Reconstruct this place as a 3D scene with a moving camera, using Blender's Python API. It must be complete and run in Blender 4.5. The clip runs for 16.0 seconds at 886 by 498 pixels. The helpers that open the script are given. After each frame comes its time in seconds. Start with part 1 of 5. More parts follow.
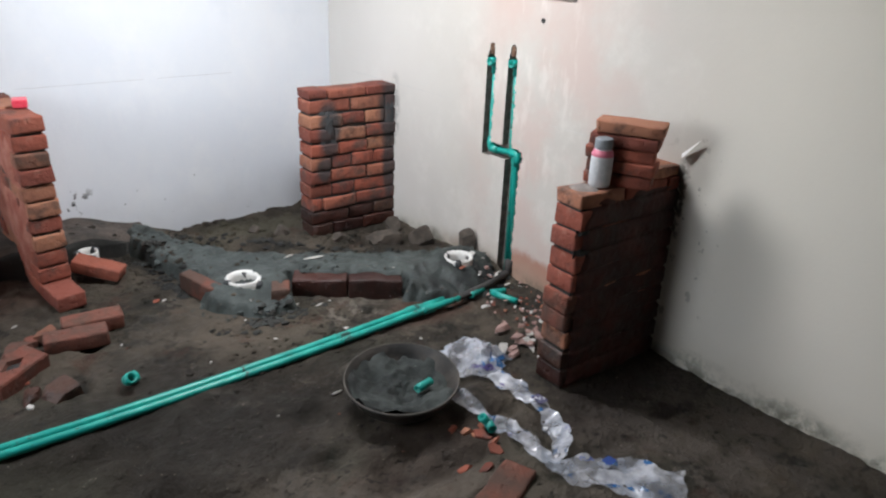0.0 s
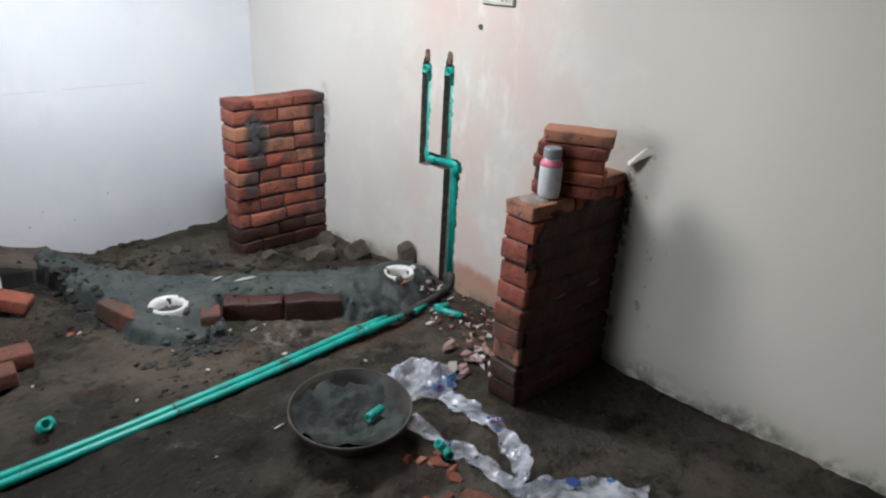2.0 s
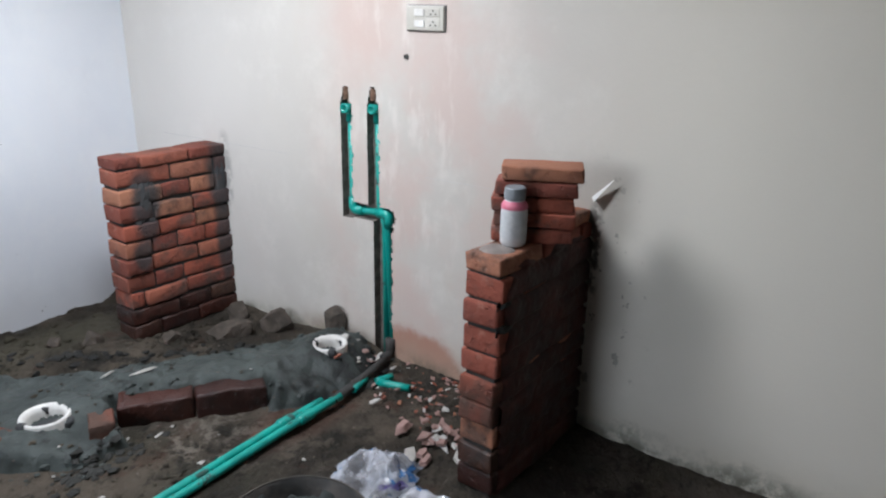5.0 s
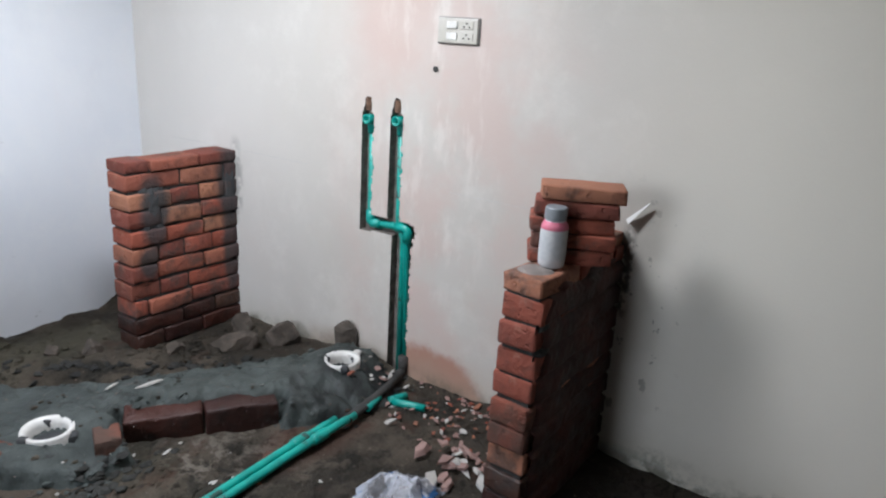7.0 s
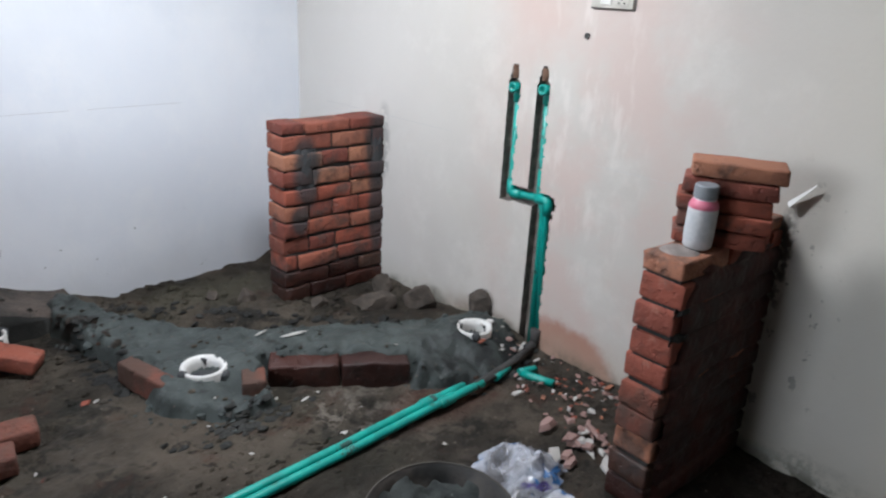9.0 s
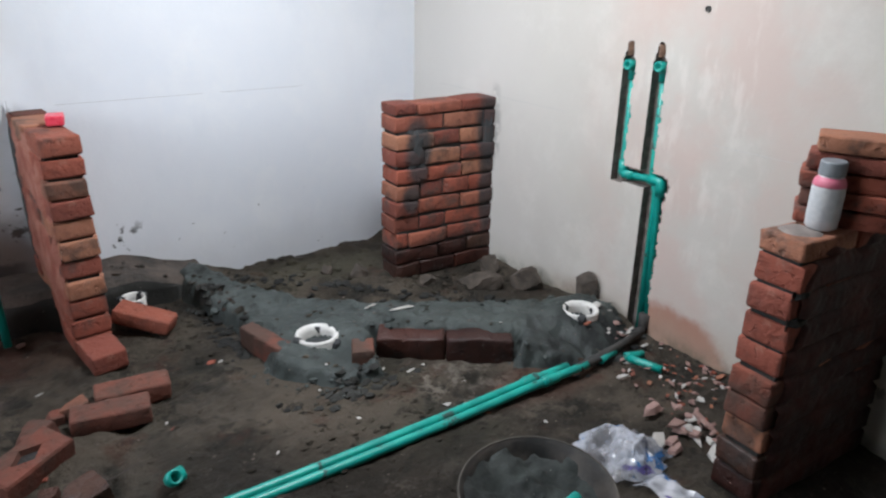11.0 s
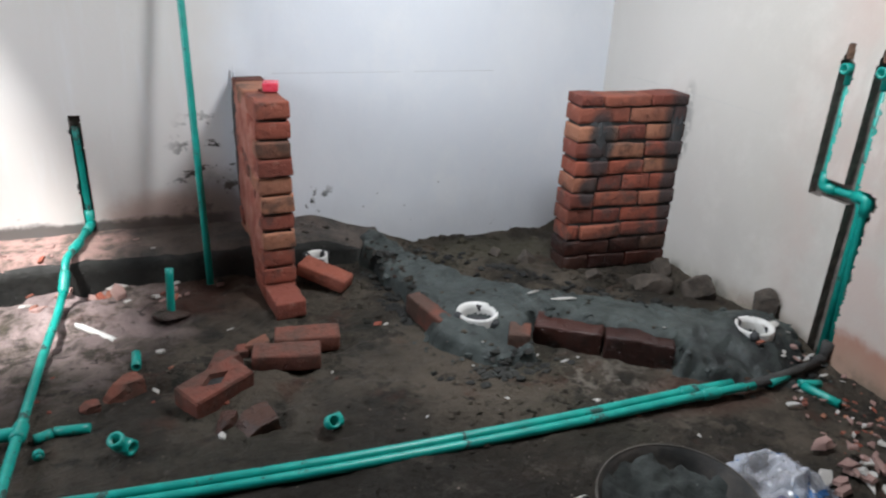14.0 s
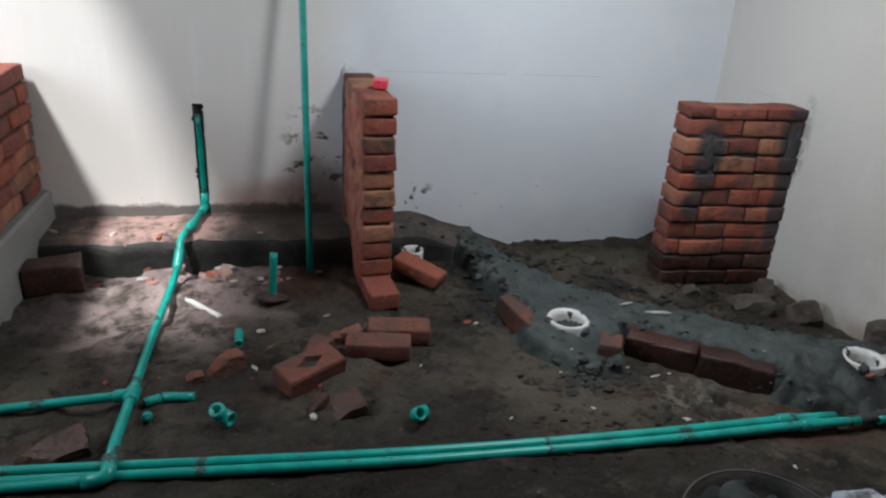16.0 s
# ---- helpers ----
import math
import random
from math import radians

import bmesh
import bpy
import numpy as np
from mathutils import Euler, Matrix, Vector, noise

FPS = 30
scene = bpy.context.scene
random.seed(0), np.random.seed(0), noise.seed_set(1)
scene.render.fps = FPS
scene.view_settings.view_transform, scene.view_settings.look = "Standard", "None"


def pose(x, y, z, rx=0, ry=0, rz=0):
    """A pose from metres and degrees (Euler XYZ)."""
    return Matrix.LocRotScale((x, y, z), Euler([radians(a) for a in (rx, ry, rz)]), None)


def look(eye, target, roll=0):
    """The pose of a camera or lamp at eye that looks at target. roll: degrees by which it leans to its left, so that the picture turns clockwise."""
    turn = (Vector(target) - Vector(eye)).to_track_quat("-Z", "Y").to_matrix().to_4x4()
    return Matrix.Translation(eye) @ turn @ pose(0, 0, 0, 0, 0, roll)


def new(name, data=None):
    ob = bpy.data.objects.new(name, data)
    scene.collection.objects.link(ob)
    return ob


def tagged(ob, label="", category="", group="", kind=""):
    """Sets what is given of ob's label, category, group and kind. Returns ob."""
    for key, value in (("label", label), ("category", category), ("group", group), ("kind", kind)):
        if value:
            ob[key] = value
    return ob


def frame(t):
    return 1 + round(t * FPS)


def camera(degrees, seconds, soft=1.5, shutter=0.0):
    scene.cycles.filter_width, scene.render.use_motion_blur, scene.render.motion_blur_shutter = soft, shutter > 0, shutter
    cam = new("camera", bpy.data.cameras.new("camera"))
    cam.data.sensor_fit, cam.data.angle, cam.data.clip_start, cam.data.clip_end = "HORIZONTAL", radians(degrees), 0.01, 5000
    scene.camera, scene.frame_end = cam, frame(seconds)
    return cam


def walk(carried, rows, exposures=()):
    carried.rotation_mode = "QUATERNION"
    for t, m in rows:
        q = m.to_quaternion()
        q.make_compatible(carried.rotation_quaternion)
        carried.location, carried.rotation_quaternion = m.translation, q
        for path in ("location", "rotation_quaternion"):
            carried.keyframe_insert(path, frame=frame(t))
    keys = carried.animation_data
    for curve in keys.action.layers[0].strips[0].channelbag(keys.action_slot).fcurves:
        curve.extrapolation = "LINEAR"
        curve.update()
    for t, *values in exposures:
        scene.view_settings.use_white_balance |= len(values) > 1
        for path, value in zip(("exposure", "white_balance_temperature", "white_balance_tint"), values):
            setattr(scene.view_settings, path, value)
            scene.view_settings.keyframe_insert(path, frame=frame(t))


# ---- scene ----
cam = camera(64.4, 16.0, soft=2.2, shutter=0.5)
EXPOSURES = [(0.0, 1.47, 6550, 11), (1.0, 1.36, 6500, 10), (2.5, 1.39, 6420, 10), (4.0, 1.29, 6280, 11), (9.0, 1.28, 6280, 11), (12.5, 1.27, 6450, 10), (14.0, 1.13, 6420, 10),
             (15.0, 0.76, 6380, 9), (16.0, 0.61, 6350, 8)]
PATH = [
    (0, (-2.166, -3.585, 1.413), (-0.967, -2.193, 0.623), 2.5),
    (0.5, (-2.126, -3.529, 1.405), (-0.905, -2.164, 0.603), 3.0),
    (1, (-2.135, -3.466, 1.41), (-0.846, -2.16, 0.615), 3.3),
    (1.5, (-2.129, -3.439, 1.403), (-0.791, -2.173, 0.624), 2.4),
    (2, (-2.142, -3.44, 1.399), (-0.778, -2.194, 0.633), 3.1),
    (2.5, (-2.151, -3.43, 1.386), (-0.758, -2.238, 0.587), 3.9),
    (3, (-2.137, -3.406, 1.35), (-0.718, -2.169, 0.674), 3.1),
    (3.5, (-2.058, -3.353, 1.328), (-0.627, -2.076, 0.763), 2.7),
    (4, (-1.988, -3.289, 1.312), (-0.572, -2.037, 0.658), 0.2),
    (4.5, (-1.933, -3.222, 1.298), (-0.463, -2.043, 0.628), 1.3),
    (5, (-1.943, -3.095, 1.302), (-0.373, -2.032, 0.665), 1.1),
    (7.5, (-1.988, -2.931, 1.29), (-0.375, -1.914, 0.688), 3.9),
    (8, (-1.993, -2.931, 1.289), (-0.443, -1.851, 0.631), 3.9),
    (8.5, (-1.99, -2.934, 1.283), (-0.56, -1.705, 0.616), 4.2),
    (9, (-1.952, -2.94, 1.282), (-0.612, -1.63, 0.584), 3.1),
    (11.5, (-1.96, -2.99, 1.247), (-0.946, -1.431, 0.512), 1.3),
    (12, (-1.962, -2.999, 1.249), (-1.034, -1.391, 0.506), 1.6),
    (12.5, (-1.974, -2.991, 1.256), (-1.102, -1.356, 0.504), 2.5),
    (13, (-1.963, -3.013, 1.257), (-1.154, -1.338, 0.523), 2.8),
    (13.5, (-1.962, -3.017, 1.248), (-1.215, -1.322, 0.493), 2.7),
    (14, (-1.967, -3.012, 1.245), (-1.305, -1.291, 0.471), 2.6),
    (14.5, (-1.968, -3.005, 1.248), (-1.365, -1.267, 0.465), 2.8),
    (15, (-1.979, -3.013, 1.245), (-1.425, -1.253, 0.473), 3.1),
    (15.5, (-1.989, -3.019, 1.244), (-1.492, -1.239, 0.48), 3.2),
    (16, (-1.991, -3.026, 1.249), (-1.573, -1.234, 0.467), 3.6),
]
walk(cam, [(t, look(eye, target, roll)) for t, eye, target, roll in PATH], EXPOSURES)

# ---------------------------------------------------------------- light
# daylight falls through a light well in the slab, a white lamp hangs over the work, an added fill comes from the west
world = bpy.data.worlds.new("sky")
scene.world = world
world.use_nodes = True
wn = world.node_tree
sky = wn.nodes.new("ShaderNodeTexSky")
sky.sky_type = "NISHITA"
sky.sun_disc = False
SUN_WAY = Vector((0.36, 0.35, -1.0)).normalized()
sky.sun_elevation = math.asin(-SUN_WAY.z)
sky.sun_rotation = math.atan2(-SUN_WAY.x, -SUN_WAY.y)
wn.links.new(sky.outputs[0], wn.nodes["Background"].inputs[0])
wn.nodes["Background"].inputs[1].default_value = 0.15
sun_data = bpy.data.lights.new("sun", "SUN")
sun_data.energy, sun_data.angle, sun_data.color = 5.0, radians(6), (1.0, 0.99, 0.98)
sun = new("sun", sun_data)
sun.matrix_world = look((-3.9, -1.6, 4.5), Vector((-3.9, -1.6, 4.5)) + SUN_WAY)

LAMP = (-0.95, -1.28, 1.95)
lamp_data = bpy.data.lights.new("lamp_light", "AREA")
lamp_data.shape, lamp_data.size, lamp_data.size_y = "RECTANGLE", 0.20, 0.85
lamp_data.energy, lamp_data.color = 18.0, (0.93, 0.96, 1.0)
lamp = new("lamp_light", lamp_data)
lamp.matrix_world = pose(*LAMP, 0, 5, 22)
# added fill light, set in an opening made for it out of view
FILL_OPENING = (-1.80, -0.60, 0.95, 2.25)
fill_data = bpy.data.lights.new("fill_light", "AREA")
fill_data.shape, fill_data.size, fill_data.size_y = "RECTANGLE", 1.2, 1.2
fill_data.energy, fill_data.color = 22.0, (0.95, 0.98, 1.0)
fill_light = new("fill_light", fill_data)
fill_light.matrix_world = look((-4.38, -1.20, 1.6), (0.0, -1.75, 1.40))


# ---------------------------------------------------------------- small helpers
def part(name, bm, material, parent, label="", smooth=False):
    me = bpy.data.meshes.new(name)
    bm.to_mesh(me)
    bm.free()
    return link_part(name, me, material, parent, label, smooth)


def link_part(name, me, material, parent, label="", smooth=False):
    if material is not None:
        me.materials.clear()
        me.materials.append(material)
    if smooth:
        me.shade_smooth()
    ob = new(name, me)
    ob.parent = parent
    if label:
        ob["label"] = label
    return ob


def root(name, at, label, category, group="", kind="", turn=0.0):
    ob = new(name)
    ob.empty_display_size = 0.05
    ob.matrix_world = pose(*at, 0, 0, turn)
    return tagged(ob, label, category, group, kind)


def box_bm(x0, x1, y0, y1, z0, z1, bevel=0.0, bm=None, segments=1):
    bm = bm or bmesh.new()
    made = bmesh.ops.create_cube(bm, size=1.0)["verts"]
    for v in made:
        v.co = Vector((x0 + (v.co.x + 0.5) * (x1 - x0), y0 + (v.co.y + 0.5) * (y1 - y0), z0 + (v.co.z + 0.5) * (z1 - z0)))
    if bevel:
        edges = list({e for v in made for e in v.link_edges})
        bmesh.ops.bevel(bm, geom=edges, offset=bevel, segments=segments, affect="EDGES", profile=0.6)
    return bm


def n3(x, y, z=0.0):
    return noise.noise(Vector((x, y, z)))


def smooth01(a, b, v):
    v = min(1.0, max(0.0, (v - a) / (b - a)))
    return v * v * (3 - 2 * v)


def sweep_bm(points, radius, seg=14, hollow=True, bm=None, radii=None):
    """A round tube along points, open at both ends as a cut pipe is."""
    bm = bm or bmesh.new()
    pts = [Vector(p) for p in points]
    rings, frames = [], []
    side = None
    for i, p in enumerate(pts):
        a = pts[max(0, i - 1)]
        b = pts[min(len(pts) - 1, i + 1)]
        way = (b - a).normalized()
        if side is None:
            side = way.cross(Vector((0, 0, 1)) if abs(way.z) < 0.9 else Vector((1, 0, 0))).normalized()
        else:
            side = (side - way * side.dot(way)).normalized()
        up = side.cross(way)
        frames.append((p, side, up, way))
        r = radii[i] if radii else radius
        rings.append([bm.verts.new(p + (side * math.cos(2 * math.pi * k / seg) + up * math.sin(2 * math.pi * k / seg)) * r) for k in range(seg)])
    for a, b in zip(rings, rings[1:]):
        for k in range(seg):
            bm.faces.new((a[k], a[(k + 1) % seg], b[(k + 1) % seg], b[k]))
    for end, sign in ((0, 1), (-1, -1)):
        p, side, up, way = frames[end]
        r = radii[end] if radii else radius
        outer = rings[end]
        if hollow:
            inner = [bm.verts.new(p + (side * math.cos(2 * math.pi * k / seg) + up * math.sin(2 * math.pi * k / seg)) * r * 0.62) for k in range(seg)]
            deep = [bm.verts.new(v.co + way * sign * r * 1.6) for v in inner]
            for k in range(seg):
                m = (k + 1) % seg
                bm.faces.new((outer[k], outer[m], inner[m], inner[k]))
                bm.faces.new((inner[k], inner[m], deep[m], deep[k]))
            bm.faces.new(deep)
        else:
            bm.faces.new(outer)
    bmesh.ops.recalc_face_normals(bm, faces=bm.faces)
    return bm


def lathe_bm(profile, seg=32, bm=None):
    bm = bm or bmesh.new()
    rings = []
    for r, z in profile:
        if r < 1e-5:
            rings.append([bm.verts.new((0, 0, z))])
        else:
            rings.append([bm.verts.new((r * math.cos(2 * math.pi * k / seg), r * math.sin(2 * math.pi * k / seg), z)) for k in range(seg)])
    for a, b in zip(rings, rings[1:]):
        for k in range(seg):
            m = (k + 1) % seg
            if len(a) == 1:
                bm.faces.new((a[0], b[m], b[k]))
            elif len(b) == 1:
                bm.faces.new((a[k], a[m], b[0]))
            else:
                bm.faces.new((a[k], a[m], b[m], b[k]))
    bmesh.ops.recalc_face_normals(bm, faces=bm.faces)
    return bm


def grid_mesh(name, xs, ys, height):
    """A sheet of ground over the lines xs, ys."""
    verts = [(x, y, height(x, y)) for y in ys for x in xs]
    w = len(xs)
    faces = [(j * w + i, j * w + i + 1, (j + 1) * w + i + 1, (j + 1) * w + i) for j in range(len(ys) - 1) for i in range(w - 1)]
    me = bpy.data.meshes.new(name)
    me.from_pydata(verts, [], faces)
    me.shade_smooth()
    return me


def rough_bm(bm, amount, scale, seed):
    for v in bm.verts:
        d = noise.noise_vector(v.co * scale + Vector((seed * 7.3, seed * 3.1, seed)))
        v.co += d * amount
    return bm


# ---------------------------------------------------------------- materials
class Nodes:
    def __init__(self, name):
        self.material = bpy.data.materials.new(name)
        self.material.use_nodes = True
        self.tree = self.material.node_tree
        self.shader = self.tree.nodes["Principled BSDF"]
        self.place = self.add("ShaderNodeTexCoord").outputs["Object"]

    def add(self, kind, **values):
        node = self.tree.nodes.new(kind)
        for key, value in values.items():
            node.inputs[key].default_value = value
        return node

    def link(self, a, b):
        self.tree.links.new(a, b)

    def world_place(self):
        self.place = self.add("ShaderNodeNewGeometry").outputs["Position"]

    def noise(self, scale, detail=4.0, rough=0.6, stretch=None):
        node = self.add("ShaderNodeTexNoise", Scale=scale, Detail=detail, Roughness=rough)
        if stretch:
            m = self.add("ShaderNodeMapping")
            m.inputs["Scale"].default_value = stretch
            self.link(self.place, m.inputs["Vector"])
            self.link(m.outputs[0], node.inputs["Vector"])
        else:
            self.link(self.place, node.inputs["Vector"])
        return node.outputs["Fac"]

    def ramp(self, value, low, high, a=0.0, b=1.0):
        node = self.add("ShaderNodeMapRange")
        node.interpolation_type = "SMOOTHSTEP"
        node.inputs[1].default_value, node.inputs[2].default_value = low, high
        node.inputs[3].default_value, node.inputs[4].default_value = a, b
        self.link(value, node.inputs[0])
        return node.outputs[0]

    def maths(self, kind, a, b):
        node = self.add("ShaderNodeMath")
        node.operation = kind
        for i, v in enumerate((a, b)):
            if isinstance(v, (int, float)):
                node.inputs[i].default_value = v
            else:
                self.link(v, node.inputs[i])
        return node.outputs[0]

    def mix(self, fac, a, b, blend="MIX"):
        node = self.add("ShaderNodeMix")
        node.data_type, node.blend_type = "RGBA", blend
        for slot, v in ((0, fac), (6, a), (7, b)):
            if isinstance(v, (int, float)):
                node.inputs[slot].default_value = v
            elif isinstance(v, tuple):
                node.inputs[slot].default_value = (*v, 1.0)
            else:
                self.link(v, node.inputs[slot])
        return node.outputs[2]

    def axis(self, which):
        node = self.add("ShaderNodeSeparateXYZ")
        self.link(self.place, node.inputs[0])
        return node.outputs[which]

    def blob(self, centre, radii, edge=0.5, wobble=0.25, scale=6.0):
        """1 inside an uneven patch round centre, 0 well outside."""
        m = self.add("ShaderNodeMapping")
        m.vector_type = "POINT"
        m.inputs["Location"].default_value = [-c / r for c, r in zip(centre, radii)]
        m.inputs["Scale"].default_value = [1 / r for r in radii]
        self.link(self.place, m.inputs["Vector"])
        length = self.add("ShaderNodeVectorMath")
        length.operation = "LENGTH"
        self.link(m.outputs[0], length.inputs[0])
        d = self.maths("ADD", length.outputs["Value"], self.maths("MULTIPLY", self.maths("SUBTRACT", self.noise(scale, 5), 0.5), wobble * 4))
        return self.ramp(d, 1.0 - edge, 1.0 + edge, 1.0, 0.0)

    def colour(self, c):
        if isinstance(c, tuple):
            self.shader.inputs["Base Color"].default_value = (*c, 1)
        else:
            self.link(c, self.shader.inputs["Base Color"])

    def rough(self, r):
        if isinstance(r, (int, float)):
            self.shader.inputs["Roughness"].default_value = r
        else:
            self.link(r, self.shader.inputs["Roughness"])

    def bump(self, height, distance, strength=0.6):
        node = self.add("ShaderNodeBump", Strength=strength, Distance=distance)
        self.link(height, node.inputs["Height"])
        self.link(node.outputs[0], self.shader.inputs["Normal"])


def simple(name, a, b, scale, rough=0.6, bump=0.002, metal=0.0, fine=90.0):
    n = Nodes(name)
    fac = n.ramp(n.noise(scale, 5), 0.35, 0.68)
    grain = n.noise(fine, 3)
    n.colour(n.mix(n.maths("MULTIPLY", grain, 0.35), n.mix(fac, a, b), (0.5 * a[0], 0.5 * a[1], 0.5 * a[2])))
    n.rough(n.ramp(n.noise(scale * 2), 0.3, 0.7, rough - 0.1, rough + 0.1))
    n.shader.inputs["Metallic"].default_value = metal
    n.bump(n.maths("ADD", fac, grain), bump)
    return n.material


def brick_material(name="fired_brick", wet=1.0, washes=(), mud=0.7):
    n = Nodes(name)
    info = n.add("ShaderNodeObjectInfo")
    r = info.outputs["Random"]
    tint = n.mix(r, (0.300, 0.078, 0.046), (0.150, 0.041, 0.029))
    r2 = n.maths("FRACT", n.maths("MULTIPLY", r, 7.13), 0.0)
    tint = n.mix(n.ramp(r2, 0.5, 0.95), tint, (0.35, 0.150, 0.088))
    burnt = n.ramp(n.noise(9, 5), 0.5, 0.72)
    c = n.mix(n.maths("MULTIPLY", burnt, 0.6), tint, (0.095, 0.034, 0.027))
    dust = n.ramp(n.noise(24, 6, 0.7), 0.56, 0.74)
    c = n.mix(n.maths("MULTIPLY", dust, 0.5), c, (0.33, 0.18, 0.13))
    n.world_place()
    grime = n.ramp(n.noise(7, 5, 0.65), 0.50 - 0.14 * (mud - 0.7) / 0.2, 0.66)
    c = n.mix(n.maths("MULTIPLY", grime, mud), c, (0.055, 0.047, 0.041) if mud == 0.7 else (0.066, 0.046, 0.035))
    if mud > 0.7:
        c = n.mix(0.35, c, (0.068, 0.030, 0.020))
    # thin cement wash left by the trowel, and the lowest courses darker
    for centre, radii in washes:
        c = n.mix(n.maths("MULTIPLY", n.blob(centre, radii, 0.3, 0.16, 11), 0.85), c, (0.037, 0.038, 0.040))
    n.colour(n.mix(1.0, c, (wet, wet, wet), "MULTIPLY"))
    n.rough(0.9 if wet == 1.0 else 0.5)
    pits = n.ramp(n.noise(42, 3, 0.6), 0.60, 0.68, 0.0, -1.4)
    n.bump(n.maths("ADD", pits, n.maths("ADD", n.noise(60, 5), n.maths("MULTIPLY", n.noise(18, 3), 1.5))), 0.007, 0.7)
    return n.material


def wall_north_material():
    n = Nodes("white_distemper")
    n.world_place()
    x, z = n.axis(0), n.axis(2)
    c = n.mix(n.ramp(n.noise(0.9, 4), 0.35, 0.7), (0.75, 0.785, 0.84), (0.82, 0.845, 0.88))
    c = n.mix(n.ramp(n.noise(3.3, 6, 0.7), 0.45, 0.70, 0.0, 0.6), c, (0.83, 0.85, 0.87))
    c = n.mix(n.ramp(n.noise(1.7, 5, 0.65, (1, 1, 0.6)), 0.50, 0.72, 0.0, 0.5), c, (0.68, 0.71, 0.76))
    # warmer, darker tone west of the slim pier
    warm = n.ramp(n.maths("ADD", x, n.maths("MULTIPLY", n.noise(1.6, 4), 0.4)), -1.75, -1.45, 1.0, 0.0)
    c = n.mix(warm, c, (0.72, 0.69, 0.66))
    # pale vertical brush marks
    c = n.mix(n.ramp(n.noise(3, 4, 0.6, (5, 1, 0.6)), 0.5, 0.8, 0.0, 0.35), c, (0.80, 0.81, 0.84))
    # rising damp and splashes of cement near the floor
    damp = n.ramp(n.maths("ADD", z, n.maths("MULTIPLY", n.noise(2.5, 5), 0.35)), 0.14, 0.42, 1.0, 0.0)
    c = n.mix(n.maths("MULTIPLY", damp, 0.38), c, (0.52, 0.53, 0.55))
    low = n.ramp(z, 0.12, 0.45, 1.0, 0.0)
    specks = n.ramp(n.noise(17, 3, 0.6, (1, 1, 1.5)), 0.68, 0.71)
    c = n.mix(n.maths("MULTIPLY", specks, n.maths("MULTIPLY", low, n.ramp(n.noise(2.2, 2), 0.45, 0.6))), c, (0.05, 0.05, 0.05))
    stain = n.blob((-2.02, 0, 0.17), (0.30, 0.4, 0.10), 0.45, 0.25, 5)
    c = n.mix(n.maths("MULTIPLY", stain, 0.6), c, (0.40, 0.20, 0.13))
    splash = n.maths("MULTIPLY", n.blob((-1.86, 0, 0.36), (0.15, 0.4, 0.22), 0.5, 0.2, 5), n.ramp(n.noise(12, 4, 0.6, (0.9, 1, 1.5)), 0.55, 0.62))
    c = n.mix(splash, c, (0.06, 0.055, 0.05))
    grime = n.blob((-1.84, 0, 0.20), (0.13, 0.4, 0.16), 0.5, 0.3, 7)
    c = n.mix(n.maths("MULTIPLY", grime, 0.75), c, (0.10, 0.075, 0.06))
    foot = n.maths("MULTIPLY", n.ramp(x, -1.75, -1.85, 0.0, 1.0), n.ramp(n.maths("ADD", z, n.maths("MULTIPLY", n.noise(6, 5, 0.7), 0.09)), 0.205, 0.228, 1.0, 0.0))
    c = n.mix(n.maths("MULTIPLY", foot, 0.85), c, (0.055, 0.048, 0.042))
    splash2 = n.maths("MULTIPLY", n.blob((-1.47, 0, 0.18), (0.13, 0.4, 0.08), 0.5, 0.2, 5), n.ramp(n.noise(15, 4, 0.6), 0.58, 0.62))
    c = n.mix(splash2, c, (0.05, 0.05, 0.05))
    n.colour(c)
    n.rough(0.75)
    n.bump(n.maths("ADD", n.noise(7, 5), n.maths("MULTIPLY", n.noise(70, 3), 0.3)), 0.006, 0.35)
    return n.material


